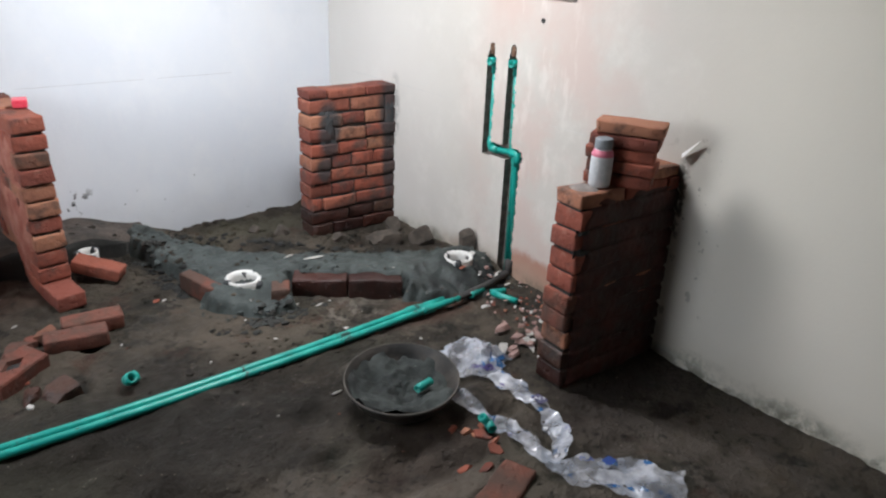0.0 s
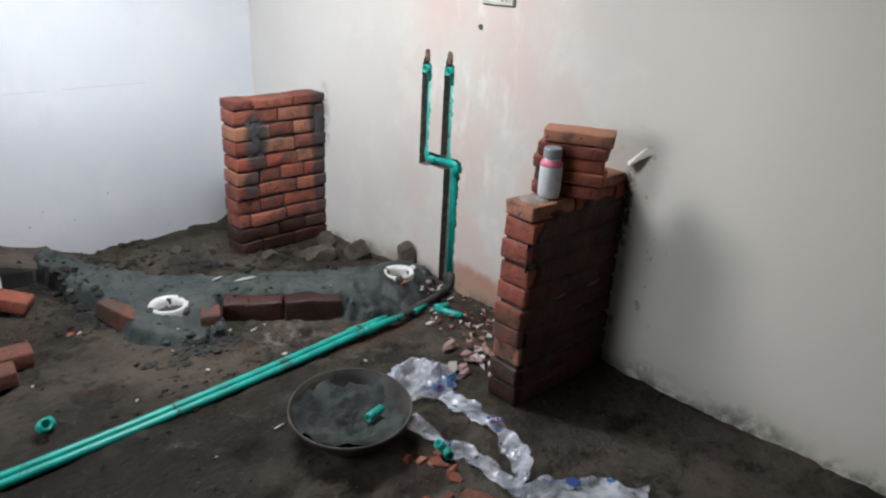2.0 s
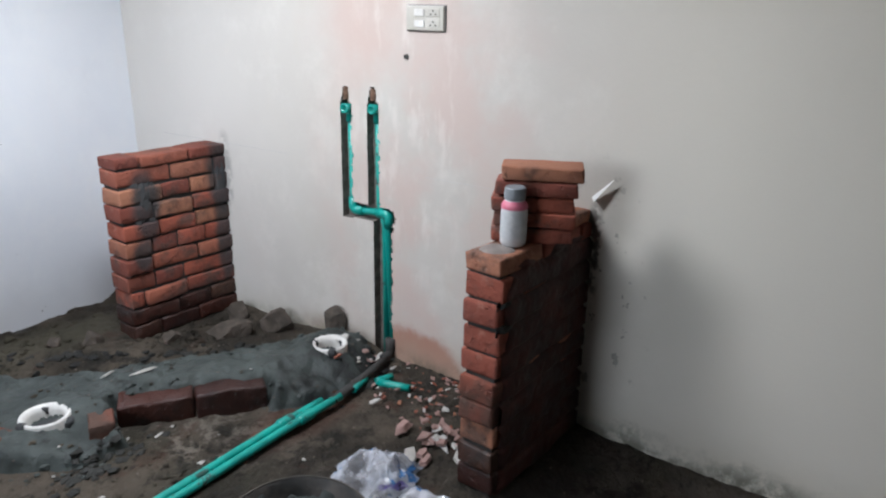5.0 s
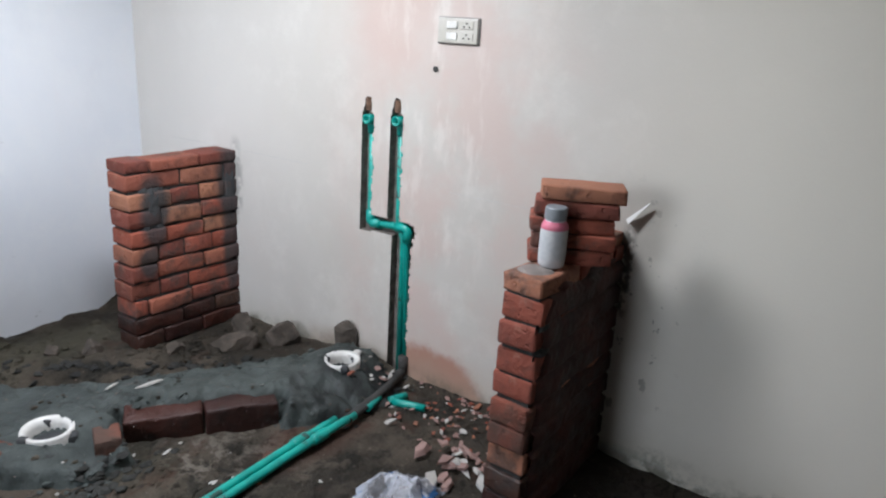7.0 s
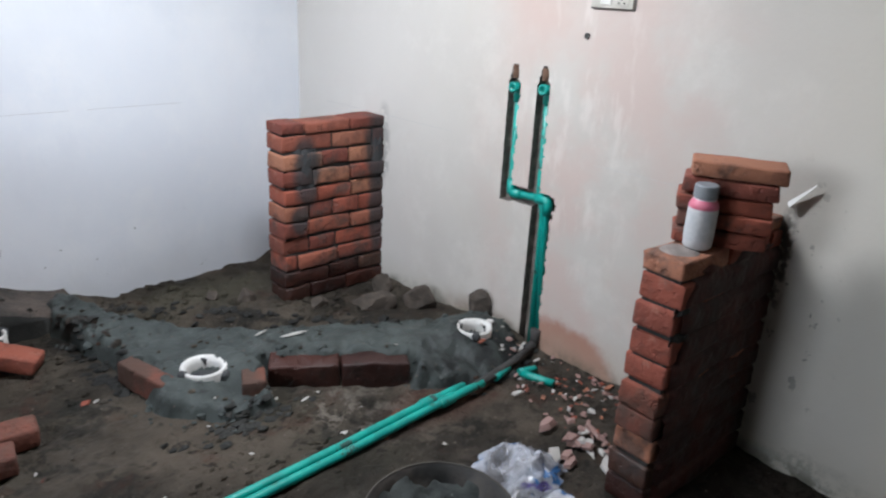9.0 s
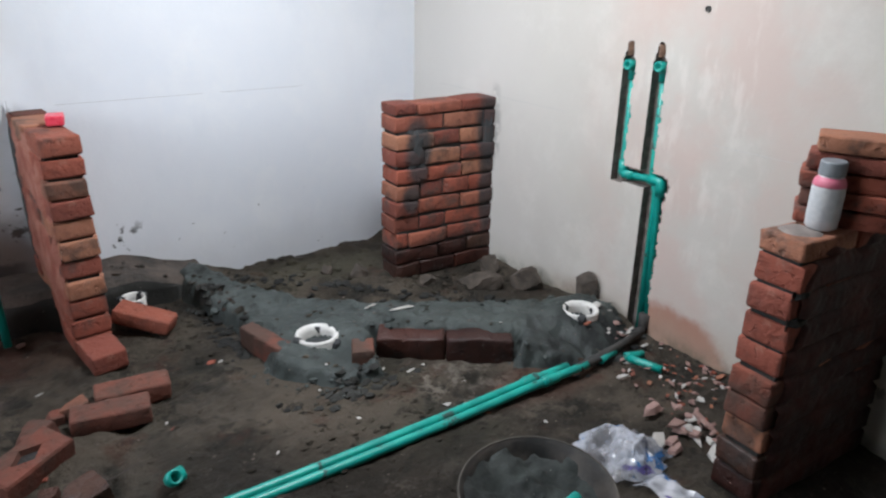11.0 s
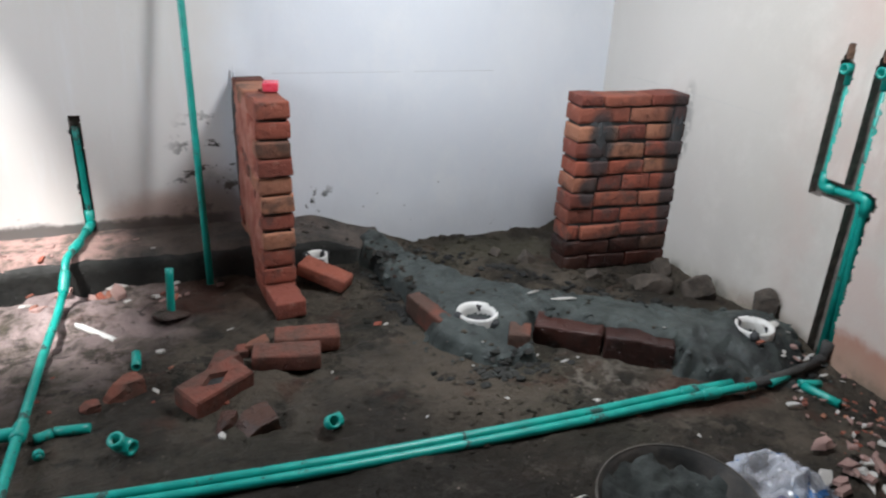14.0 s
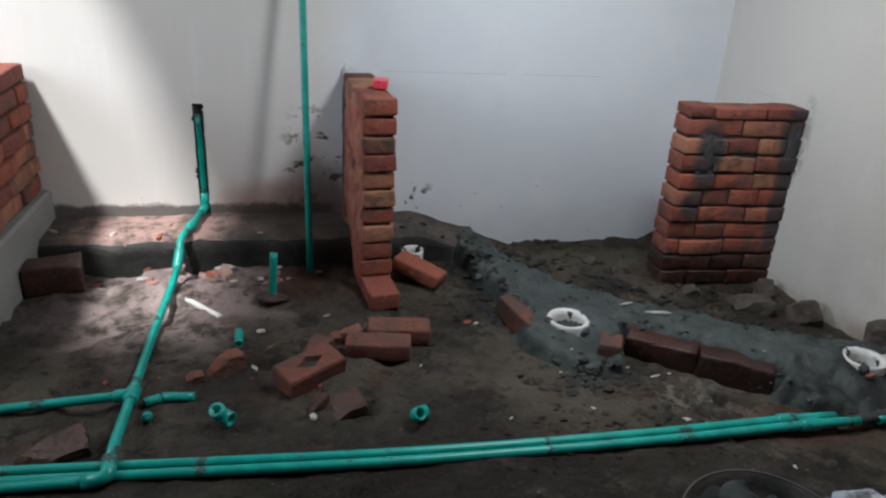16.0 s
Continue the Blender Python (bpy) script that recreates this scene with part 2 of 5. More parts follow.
def wall_east_material():
    n = Nodes("cream_distemper")
    n.world_place()
    y, z = n.axis(1), n.axis(2)
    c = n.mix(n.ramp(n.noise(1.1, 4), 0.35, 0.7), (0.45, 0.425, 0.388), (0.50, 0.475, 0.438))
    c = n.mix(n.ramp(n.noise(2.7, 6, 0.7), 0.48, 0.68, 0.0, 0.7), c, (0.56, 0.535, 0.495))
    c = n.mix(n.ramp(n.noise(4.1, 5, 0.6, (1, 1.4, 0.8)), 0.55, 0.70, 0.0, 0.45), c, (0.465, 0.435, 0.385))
    # wall painted brighter past the nearer pier to offset the lamp's shadow
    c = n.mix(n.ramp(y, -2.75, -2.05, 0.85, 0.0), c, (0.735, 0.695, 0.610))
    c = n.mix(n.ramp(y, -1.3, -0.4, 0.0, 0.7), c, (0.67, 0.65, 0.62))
    # pink undercoat showing through where the old paint was scraped
    pink = n.maths("MULTIPLY", n.blob((0, -1.66, 0.85), (0.5, 0.40, 0.95), 0.55, 0.3, 3.2), n.ramp(n.noise(3.0, 4), 0.36, 0.60))
    c = n.mix(n.maths("MULTIPLY", pink, 0.75), c, (0.49, 0.385, 0.345))
    pink2 = n.blob((0, -1.45, 1.45), (0.5, 0.20, 0.32), 0.5, 0.3, 4)
    c = n.mix(n.maths("MULTIPLY", pink2, 0.7), c, (0.47, 0.36, 0.315))
    # white filler smeared in long strokes
    fill = n.maths("MULTIPLY", n.blob((0, -1.62, 0.95), (0.5, 0.26, 0.6), 0.5, 0.2, 3), n.ramp(n.noise(6, 4, 0.6, (1, 2.2, 0.8)), 0.50, 0.68))
    c = n.mix(n.maths("MULTIPLY", fill, 0.45), c, (0.64, 0.60, 0.56))
    # bare brick-coloured base coat by the floor
    bare = n.blob((0, -1.68, 0.01), (0.5, 0.22, 0.155), 0.2, 0.2, 8)
    c = n.mix(n.maths("MULTIPLY", bare, 0.85), c, (0.33, 0.135, 0.085))
    bare2 = n.blob((0, -1.25, 0.0), (0.5, 0.2, 0.10), 0.4, 0.3, 8)
    c = n.mix(n.maths("MULTIPLY", bare2, 0.7), c, (0.30, 0.22, 0.18))
    # greenish damp and dark splashes along the floor
    damp = n.ramp(n.maths("ADD", z, n.maths("MULTIPLY", n.noise(3, 5), 0.22)), 0.10, 0.30, 1.0, 0.0)
    c = n.mix(n.maths("MULTIPLY", damp, 0.35), c, (0.40, 0.38, 0.30))
    mould = n.maths("MULTIPLY", n.ramp(n.noise(9, 6, 0.7), 0.40, 0.56), n.ramp(n.maths("ADD", z, n.maths("MULTIPLY", n.noise(5, 6, 0.7), 0.20)), 0.08, 0.19, 1.0, 0.0))
    c = n.mix(n.maths("MULTIPLY", mould, 0.8), c, (0.08, 0.085, 0.06))
    lick = n.maths("MULTIPLY", n.blob((0, -0.640, 0.62), (0.5, 0.036, 0.16), 0.4, 0.3, 8), n.ramp(n.noise(13, 4, 0.6), 0.42, 0.55))
    c = n.mix(n.maths("MULTIPLY", lick, 0.45), c, (0.10, 0.10, 0.10))
    lick2 = n.maths("MULTIPLY", n.blob((0, -2.330, 0.62), (0.5, 0.026, 0.15), 0.4, 0.3, 8), n.ramp(n.noise(17, 4, 0.6), 0.47, 0.56))
    c = n.mix(n.maths("MULTIPLY", lick2, 0.85), c, (0.05, 0.045, 0.04))
    splash = n.maths("MULTIPLY", n.blob((0, -2.36, 0.45), (0.5, 0.13, 0.36), 0.6, 0.2, 5), n.ramp(n.noise(19, 3, 0.5), 0.64, 0.67))
    c = n.mix(n.maths("MULTIPLY", splash, 0.6), c, (0.10, 0.09, 0.08))
    n.colour(c)
    n.rough(0.7)
    n.bump(n.maths("ADD", n.noise(6, 5), n.maths("MULTIPLY", n.noise(60, 3), 0.3)), 0.006, 0.35)
    return n.material


def mud_material():
    n = Nodes("trodden_mud")
    n.world_place()
    y = n.axis(1)
    c = n.mix(n.ramp(n.noise(2.2, 6, 0.65), 0.38, 0.62), (0.032, 0.027, 0.0205), (0.100, 0.082, 0.063))
    c = n.mix(n.ramp(n.noise(3.7, 7, 0.72), 0.54, 0.61, 0.0, 0.8), c, (0.013, 0.0135, 0.011))
    c = n.mix(n.ramp(n.noise(11, 6, 0.7), 0.56, 0.64, 0.0, 0.75), c, (0.012, 0.0115, 0.0095))
    c = n.mix(n.ramp(n.noise(5, 5, 0.7), 0.54, 0.70, 0.0, 0.6), c, (0.070, 0.029, 0.019))
    # worn cement crust near the bricks
    crust = n.maths("MULTIPLY", n.blob((-0.72, -1.42, 0), (0.15, 0.24, 0.3), 0.5, 0.35, 7), n.ramp(n.noise(16, 6, 0.75), 0.48, 0.58))
    c = n.mix(n.maths("MULTIPLY", crust, 0.8), c, (0.20, 0.175, 0.145))
    crust2 = n.maths("MULTIPLY", n.blob((-0.60, -1.70, 0), (0.22, 0.14, 0.3), 0.5, 0.35, 7), n.ramp(n.noise(13, 6, 0.75), 0.5, 0.62))
    c = n.mix(n.maths("MULTIPLY", crust2, 0.6), c, (0.14, 0.115, 0.09))
    # pale dust, its colour raised to paint the sun patch on the floor
    sunlit_dust = n.blob((-2.48, -0.52, 0), (0.38, 0.40, 0.3), 0.5, 0.3, 5)
    c = n.mix(n.maths("MULTIPLY", n.maths("MULTIPLY", sunlit_dust, n.ramp(n.noise(7, 6, 0.7), 0.36, 0.56)), 0.85), c, (0.41, 0.315, 0.305))
    red = n.blob((-1.86, -0.44, 0), (0.26, 0.17, 0.3), 0.45, 0.3, 6)
    c = n.mix(n.maths("MULTIPLY", red, 0.75), c, (0.062, 0.022, 0.015))
    red2 = n.blob((-0.50, -1.55, 0), (0.22, 0.10, 0.3), 0.45, 0.3, 7)
    c = n.mix(n.maths("MULTIPLY", red2, 0.6), c, (0.080, 0.036, 0.025))
    wide = n.blob((-1.75, -1.80, 0), (1.05, 0.34, 0.6), 0.5, 0.25, 2.5)
    c = n.mix(n.maths("MULTIPLY", wide, 0.86), c, (0.019, 0.0155, 0.0118))
    # mud painted paler where the lamp gives too little light
    paler_mud = n.maths("MULTIPLY", n.blob((-1.35, -2.62, 0), (0.75, 0.50, 0.6), 0.5, 0.3, 3), n.ramp(n.noise(4.5, 6, 0.7), 0.34, 0.56))
    c = n.mix(n.maths("MULTIPLY", paler_mud, 0.8), c, (0.180, 0.150, 0.122))
    sage = n.ramp(n.noise(1.3, 5, 0.6), 0.48, 0.62)
    c = n.mix(n.maths("MULTIPLY", sage, 0.45), c, (0.058, 0.056, 0.040))
    # wet mud with the shadows of the pan and the nearer pier painted in
    pan_shade_soak = n.blob((-1.02, -2.25, 0), (0.26, 0.16, 0.3), 0.35, 0.3, 6)
    c = n.mix(n.maths("MULTIPLY", pan_shade_soak, 0.6), c, (0.019, 0.009, 0.007))
    pier_shade_soak = n.blob((-0.30, -2.45, 0), (0.36, 0.20, 0.3), 0.4, 0.3, 6)
    c = n.mix(n.maths("MULTIPLY", pier_shade_soak, 0.85), c, (0.016, 0.010, 0.008))
    olive = n.blob((-0.70, -0.30, 0), (0.30, 0.22, 0.4), 0.45, 0.25, 5)
    c = n.mix(n.maths("MULTIPLY", olive, 0.75), c, (0.082, 0.075, 0.052))
    # lighter blotches that paint the wet floor's sheen
    brown = n.maths("MULTIPLY", n.blob((-0.35, -2.85, 0), (0.45, 0.40, 0.4), 0.5, 0.3, 4), n.ramp(n.noise(6.5, 5, 0.6), 0.46, 0.54))
    c = n.mix(n.maths("MULTIPLY", brown, 0.8), c, (0.105, 0.088, 0.074))
    # dark flecks painted as the shade in small dents
    dent_shade = n.maths("MULTIPLY", n.ramp(n.noise(21, 4, 0.65, (1.0, 1.5, 1.0)), 0.57, 0.64), n.ramp(n.noise(2.6, 3), 0.40, 0.58))
    c = n.mix(n.maths("MULTIPLY", dent_shade, 0.75), c, (0.013, 0.012, 0.010))
    pale = n.maths("MULTIPLY", n.ramp(n.noise(6.5, 5, 0.7), 0.55, 0.66), n.ramp(n.noise(1.9, 3), 0.46, 0.62))
    c = n.mix(n.maths("MULTIPLY", pale, 0.45), c, (0.135, 0.115, 0.095))
    wet = n.ramp(n.noise(1.7, 4), 0.45, 0.62)
    c = n.mix(n.ramp(n.noise(75, 3), 0.62, 0.72, 0.0, 0.35), c, (0.11, 0.095, 0.08))
    n.colour(n.mix(n.maths("MULTIPLY", wet, 0.4), c, (0.014, 0.0115, 0.009)))
    n.rough(n.ramp(wet, 0.0, 1.0, 0.9, 0.45))
    n.shader.inputs["Specular IOR Level"].default_value = 0.22
    n.bump(n.maths("ADD", n.noise(16, 7, 0.7), n.maths("MULTIPLY", n.noise(70, 4), 0.3)), 0.034, 1.0)
    return n.material


def cement_material(name, a, b, wet, soaked=None):
    n = Nodes(name)
    n.world_place()
    c = n.mix(n.ramp(n.noise(5, 6, 0.65), 0.38, 0.62), a, b)
    c = n.mix(n.ramp(n.noise(17, 6, 0.75), 0.59, 0.65, 0.0, 0.8), c, (0.014, 0.015, 0.015))
    c = n.mix(n.ramp(n.noise(7, 6, 0.75), 0.60, 0.66, 0.0, 0.75), c, (0.016, 0.017, 0.016))
    if soaked:
        c = n.mix(n.maths("MULTIPLY", n.blob(*soaked, 0.5, 0.3, 6), n.ramp(n.noise(9, 5, 0.7), 0.36, 0.56)), c, (0.016, 0.018, 0.018))
    c = n.mix(n.ramp(n.noise(90, 3), 0.68, 0.74, 0.0, 0.4), c, (0.3, 0.3, 0.29))
    n.colour(c)
    n.rough(n.ramp(n.noise(6, 4), 0.35, 0.65, wet, wet + 0.25))
    n.bump(n.maths("ADD", n.noise(11, 5, 0.6), n.maths("MULTIPLY", n.noise(50, 5, 0.7), 0.35)), 0.014, 0.8)
    n.shader.inputs["Specular IOR Level"].default_value = 0.3
    return n.material


def dust_material():
    n = Nodes("dusty_plinth_top")
    n.world_place()
    c = n.mix(n.ramp(n.noise(5, 6, 0.65), 0.38, 0.62), (0.040, 0.036, 0.032), (0.10, 0.078, 0.064))
    # pink brick dust, painted paler where the sun strikes the plinth
    pile = n.maths("MULTIPLY", n.blob((-2.52, -0.14, 0.12), (0.30, 0.22, 0.3), 0.4, 0.3, 7), n.ramp(n.noise(12, 6, 0.7), 0.36, 0.60))
    c = n.mix(n.maths("MULTIPLY", pile, 0.85), c, (0.38, 0.235, 0.205))
    c = n.mix(n.ramp(n.noise(26, 5, 0.7), 0.60, 0.68, 0.0, 0.7), c, (0.022, 0.021, 0.020))
    n.colour(c)
    n.rough(0.9)
    n.bump(n.noise(18, 6, 0.7), 0.02, 0.9)
    return n.material


def pipe_material():
    n = Nodes("green_ppr_plastic")
    c = n.mix(n.ramp(n.noise(14, 5), 0.42, 0.66), (0.003, 0.255, 0.215), (0.005, 0.33, 0.275))
    mud = n.ramp(n.noise(11, 5, 0.7), 0.58, 0.63)
    c = n.mix(n.maths("MULTIPLY", mud, 0.85), c, (0.045, 0.05, 0.045))
    n.colour(c)
    n.rough(n.ramp(mud, 0, 1, 0.38, 0.85))
    n.bump(n.maths("ADD", mud, n.noise(60, 3)), 0.002, 0.4)
    return n.material


def polythene_material():
    n = Nodes("printed_polythene")
    c = n.mix(n.ramp(n.noise(10, 4), 0.4, 0.65), (0.60, 0.61, 0.66), (0.34, 0.37, 0.43))
    c = n.mix(n.ramp(n.noise(15, 3), 0.60, 0.64), c, (0.05, 0.17, 0.40))
    c = n.mix(n.ramp(n.noise(9, 3, 0.5, (1, -1, 2)), 0.64, 0.68), c, (0.16, 0.13, 0.36))
    c = n.mix(n.ramp(n.noise(31, 4), 0.62, 0.72, 0.0, 0.5), c, (0.16, 0.14, 0.12))
    n.colour(c)
    n.rough(0.22)
    n.link(n.ramp(n.noise(9, 4), 0.35, 0.66, 0.24, 0.85), n.shader.inputs["Alpha"])
    n.shader.inputs["Specular IOR Level"].default_value = 0.8
    n.bump(n.noise(16, 3, 0.5), 0.006, 0.4)
    return n.material


BRICK = brick_material()
WASHED_BRICK = brick_material("washed_brick", 1.0, (((-0.385, -0.62, 0.545), (0.058, 0.09, 0.15)), ((-0.42, -0.62, 0.36), (0.045, 0.09, 0.06)), ((-0.03, -0.63, 0.62), (0.066, 0.10, 0.17)), ((-0.03, -0.63, 0.33), (0.045, 0.10, 0.22)),
                                                        ((-0.25, -0.63, 0.04), (0.34, 0.10, 0.12))))
MUDDY_BRICK = brick_material("muddy_brick", 1.0, (), 0.92)
# darkened brick: wet where bedded in cement, painted shade on one by the base
DARK_BRICK = brick_material("dark_brick", 0.17)
MORTAR = simple("cement_mortar", (0.026, 0.025, 0.024), (0.055, 0.053, 0.05), 14, 0.9, 0.006)
# dark red-brown that paints the shade on the nearer pier's south side
SIDE_SHADE = simple("shaded_brick_coat", (0.026, 0.0068, 0.005), (0.075, 0.0165, 0.011), 8, 0.75, 0.004)
SMEAR = simple("smeared_mortar", (0.034, 0.037, 0.040), (0.060, 0.061, 0.062), 22, 0.85, 0.004)
NORTH = wall_north_material()
EAST = wall_east_material()
PLAIN = simple("bare_cement_plaster", (0.20, 0.195, 0.185), (0.28, 0.275, 0.26), 2.0, 0.85, 0.004)
# dark plaster for surfaces out of view, to weaken bounced light
FAR_PLASTER = simple("dark_unseen_plaster", (0.11, 0.105, 0.10), (0.17, 0.165, 0.155), 2.0, 0.85, 0.004)
MUD = mud_material()
CEMENT = cement_material("wet_cement", (0.033, 0.040, 0.038), (0.062, 0.073, 0.069), 0.5, ((-0.20, -1.50, 0.05), (0.30, 0.17, 0.3)))
BASE_CEMENT = cement_material("old_plinth_cement", (0.011, 0.011, 0.010), (0.026, 0.026, 0.023), 0.6)
DUST = dust_material()
PINKISH = simple("brick_dusted_mortar", (0.27, 0.078, 0.052), (0.42, 0.185, 0.140), 12, 0.92, 0.006)
PIT = simple("raw_chase", (0.150, 0.130, 0.115), (0.27, 0.240, 0.215), 30, 0.95, 0.006)
GREEN = pipe_material()
WHITE_PVC = simple("white_pvc", (0.62, 0.61, 0.58), (0.76, 0.75, 0.72), 18, 0.4, 0.001)
POLY = polythene_material()


# ---------------------------------------------------------------- the shell of the room
H_ROOM = 2.75
FAR_X, NEAR_Y = -4.3, -7.0


def in_poly(x, y, poly):
    inside, j = False, len(poly) - 1
    for i in range(len(poly)):
        xi, yi = poly[i]
        xj, yj = poly[j]
        if (yi > y) != (yj > y) and x < (xj - xi) * (y - yi) / (yj - yi) + xi:
            inside = not inside
        j = i
    return inside


def edge_gap(x, y, poly):
    best = 9.0
    for (ax, ay), (bx, by) in zip(poly, poly[1:] + poly[:1]):
        dx, dy = bx - ax, by - ay
        t = max(0.0, min(1.0, ((x - ax) * dx + (y - ay) * dy) / (dx * dx + dy * dy)))
        best = min(best, math.hypot(x - ax - t * dx, y - ay - t * dy))
    return best if in_poly(x, y, poly) else -best


def ground_z(x, y):
    z = 0.012 * n3(x * 2.3, y * 2.3, 3.1) + 0.005 * n3(x * 7, y * 7, 8.2) + 0.004 * n3(x * 19, y * 19, 1.7)
    # heel and trowel marks pressed into the soft mud, away from the pipes and the lit corner
    soft = smooth01(0.06, 0.16, abs(y + 1.54)) * smooth01(-3.2, -2.9, x) * smooth01(-0.35, -0.75, x + 0.9 * smooth01(-2.0, -1.7, y) * smooth01(-0.3, -0.5, x))
    z -= soft * 0.026 * smooth01(0.12, 0.42, n3(x * 5.5 + 0.6 * n3(x * 3, y * 3, 1), y * 7.5, 12.3))
    z += soft * 0.008 * n3(x * 10, y * 10, 14.1)
    # soil banked into the corner and mortar droppings along the walls
    churn = smooth01(-2.4, -1.9, x) * smooth01(-0.5, -0.9, x) * smooth01(-1.75, -1.5, y)
    z += churn * (0.012 * n3(x * 5, y * 5, 9.9) + 0.010 * n3(x * 13, y * 13, 9.1))
    corner = smooth01(-1.3, -0.7, x) * smooth01(-0.75, -0.25, y)
    z += corner * (0.018 + 0.022 * n3(x * 6, y * 6, 5.5) + 0.012 * n3(x * 17, y * 17, 2.5))
    z += 0.014 * max(0.0, n3(x * 11, y * 11, 6.6)) + 0.006 * n3(x * 34, y * 34, 5.1)
    # soil heaped along the far side of the cement bed
    back = ((x + 1.28) * 1.015 + (y + 0.155) * 0.995) / 1.42
    z += 0.034 * smooth01(-0.06, 0.03, back) * smooth01(0.30, 0.10, back) * smooth01(-1.4, -1.15, x)
    # hollow along the foot of the white wall
    z -= 0.062 * smooth01(-1.15, -0.90, x) * smooth01(-0.10, -0.30, x) * smooth01(-0.45, -0.06, y)
    # the floor sinks beyond the nearer pier, and droppings line the wall
    z -= 0.030 * smooth01(-0.6, -0.2, x) * smooth01(-2.25, -2.45, y)
    z += 0.022 * smooth01(-0.06, -0.01, x + 0.03 * n3(x * 9, y * 9, 4.4))
    return z


def lines(a, b, step):
    k = max(1, round((b - a) / step))
    return [a + (b - a) * i / k for i in range(k + 1)]


gx = lines(FAR_X, -3.1, 0.08)[:-1] + lines(-3.1, 0.0, 0.0165)
gy = lines(NEAR_Y, -3.3, 0.12)[:-1] + lines(-3.3, 0.0, 0.0165)
floor = link_part("floor", grid_mesh("floor", gx, gy, ground_z), MUD, None)
tagged(floor, "dark trodden mud floor with wet and cement-stained patches", "floor", kind="structure")


def chased_wall(name, place, u0, u1, v0, v1, cut_box, cut, depth, step):
    """A plaster face with a ragged chase cut into it. place(u, v, d) gives the point d behind the face."""
    cu0, cu1, cv0, cv1 = cut_box
    us = lines(cu0, cu1, step)
    vs = lines(cv0, cv1, step)
    face_us = ([u0] if u0 < cu0 - 1e-6 else []) + us + ([u1] if u1 > cu1 + 1e-6 else [])
    face_vs = ([v0] if v0 < cv0 - 1e-6 else []) + vs + ([v1] if v1 > cv1 + 1e-6 else [])
    flags = {}
    for i in range(len(face_us) - 1):
        for j in range(len(face_vs) - 1):
            flags[i, j] = cut((face_us[i] + face_us[i + 1]) / 2, (face_vs[j] + face_vs[j + 1]) / 2)
    verts, index, plaster, raw = [], {}, [], []

    def vert(i, j, d):
        if (i, j, d) not in index:
            u, v = face_us[i], face_vs[j]
            index[i, j, d] = len(verts)
            inner = 0 < i < len(face_us) - 1 and 0 < j < len(face_vs) - 1
            k = step * 0.10 if inner else 0.0
            verts.append(place(u + k * n3(u * 60, v * 60, 1), v + k * n3(u * 60, v * 60, 9), d * depth * (1 + 0.12 * n3(u * 9, v * 9, 4)) if d else 0.0))
        return index[i, j, d]

    for (i, j), deep in flags.items():
        quad = [(i, j), (i + 1, j), (i + 1, j + 1), (i, j + 1)]
        (raw if deep else plaster).append([vert(a, b, 1 if deep else 0) for a, b in quad])
        if deep:
            for (di, dj), (a, b) in (((-1, 0), (quad[0], quad[3])), ((1, 0), (quad[1], quad[2])), ((0, -1), (quad[0], quad[1])), ((0, 1), (quad[3], quad[2]))):
                if not flags.get((i + di, j + dj), False):
                    raw.append([vert(*a, 1), vert(*b, 1), vert(*b, 0), vert(*a, 0)])
    me = bpy.data.meshes.new(name)
    me.from_pydata(verts, [], plaster + raw)
    for poly in me.polygons[len(plaster):]:
        poly.material_index = 1
    return me


def east_cut(y, z):
    w = 0.006 * n3(y * 25, z * 25, 2.2) + 0.004 * n3(y * 70, z * 70, 6.1)
    ragged = 0.010 * n3(y * 4, z * 38, 2.9) + 0.006 * n3(y * 6, z * 90, 7.9)
    w = w + ragged if y < (-1.346 if z > 0.62 and y > -1.40 else -1.475 if z > 0.62 else -1.52) else w * 0.4
    if abs(y + 1.338) < 0.026 * (1 - 0.62 * smooth01(0.97, 1.05, z)) + w and 0.55 < z < 1.045:
        return True
    if abs(y + 1.466) < 0.027 * (1 - 0.62 * smooth01(0.97, 1.05, z)) + w and 0.57 < z < 1.050:
        return True
    if -1.565 < y + w < -1.318 and abs(z - 0.588) < 0.028 + w:
        return True
    return abs(y + 1.507) < 0.043 + w and -0.01 < z < 0.6


def north_cut(x, z):
    w = 0.004 * n3(x * 30, z * 30, 2.2) + 0.003 * n3(x * 80, z * 80, 6.1)
    return abs(x + 2.358) < 0.021 + w and 0.10 < z < 0.612


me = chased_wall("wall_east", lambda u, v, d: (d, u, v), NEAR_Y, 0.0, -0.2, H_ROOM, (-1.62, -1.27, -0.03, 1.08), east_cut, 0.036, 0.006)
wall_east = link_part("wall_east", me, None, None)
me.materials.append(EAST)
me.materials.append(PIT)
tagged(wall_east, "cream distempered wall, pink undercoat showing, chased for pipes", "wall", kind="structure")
me = chased_wall("wall_north", lambda u, v, d: (u, d, v), FAR_X, 0.0, -0.2, H_ROOM, (-2.42, -2.30, 0.06, 0.64), north_cut, 0.028, 0.006)
wall_north = link_part("wall_north", me, None, None)
me.materials.append(NORTH)
me.materials.append(PIT)
tagged(wall_north, "bluish white distempered wall, splashed with cement near the floor", "wall", kind="structure")
for host, bounds in ((wall_east, (0.05, 0.25, NEAR_Y - 0.2, 0.25, -0.2, H_ROOM)), (wall_north, (FAR_X - 0.2, 0.05, 0.05, 0.25, -0.2, H_ROOM))):
    part("masonry", box_bm(*bounds), FAR_PLASTER, host)
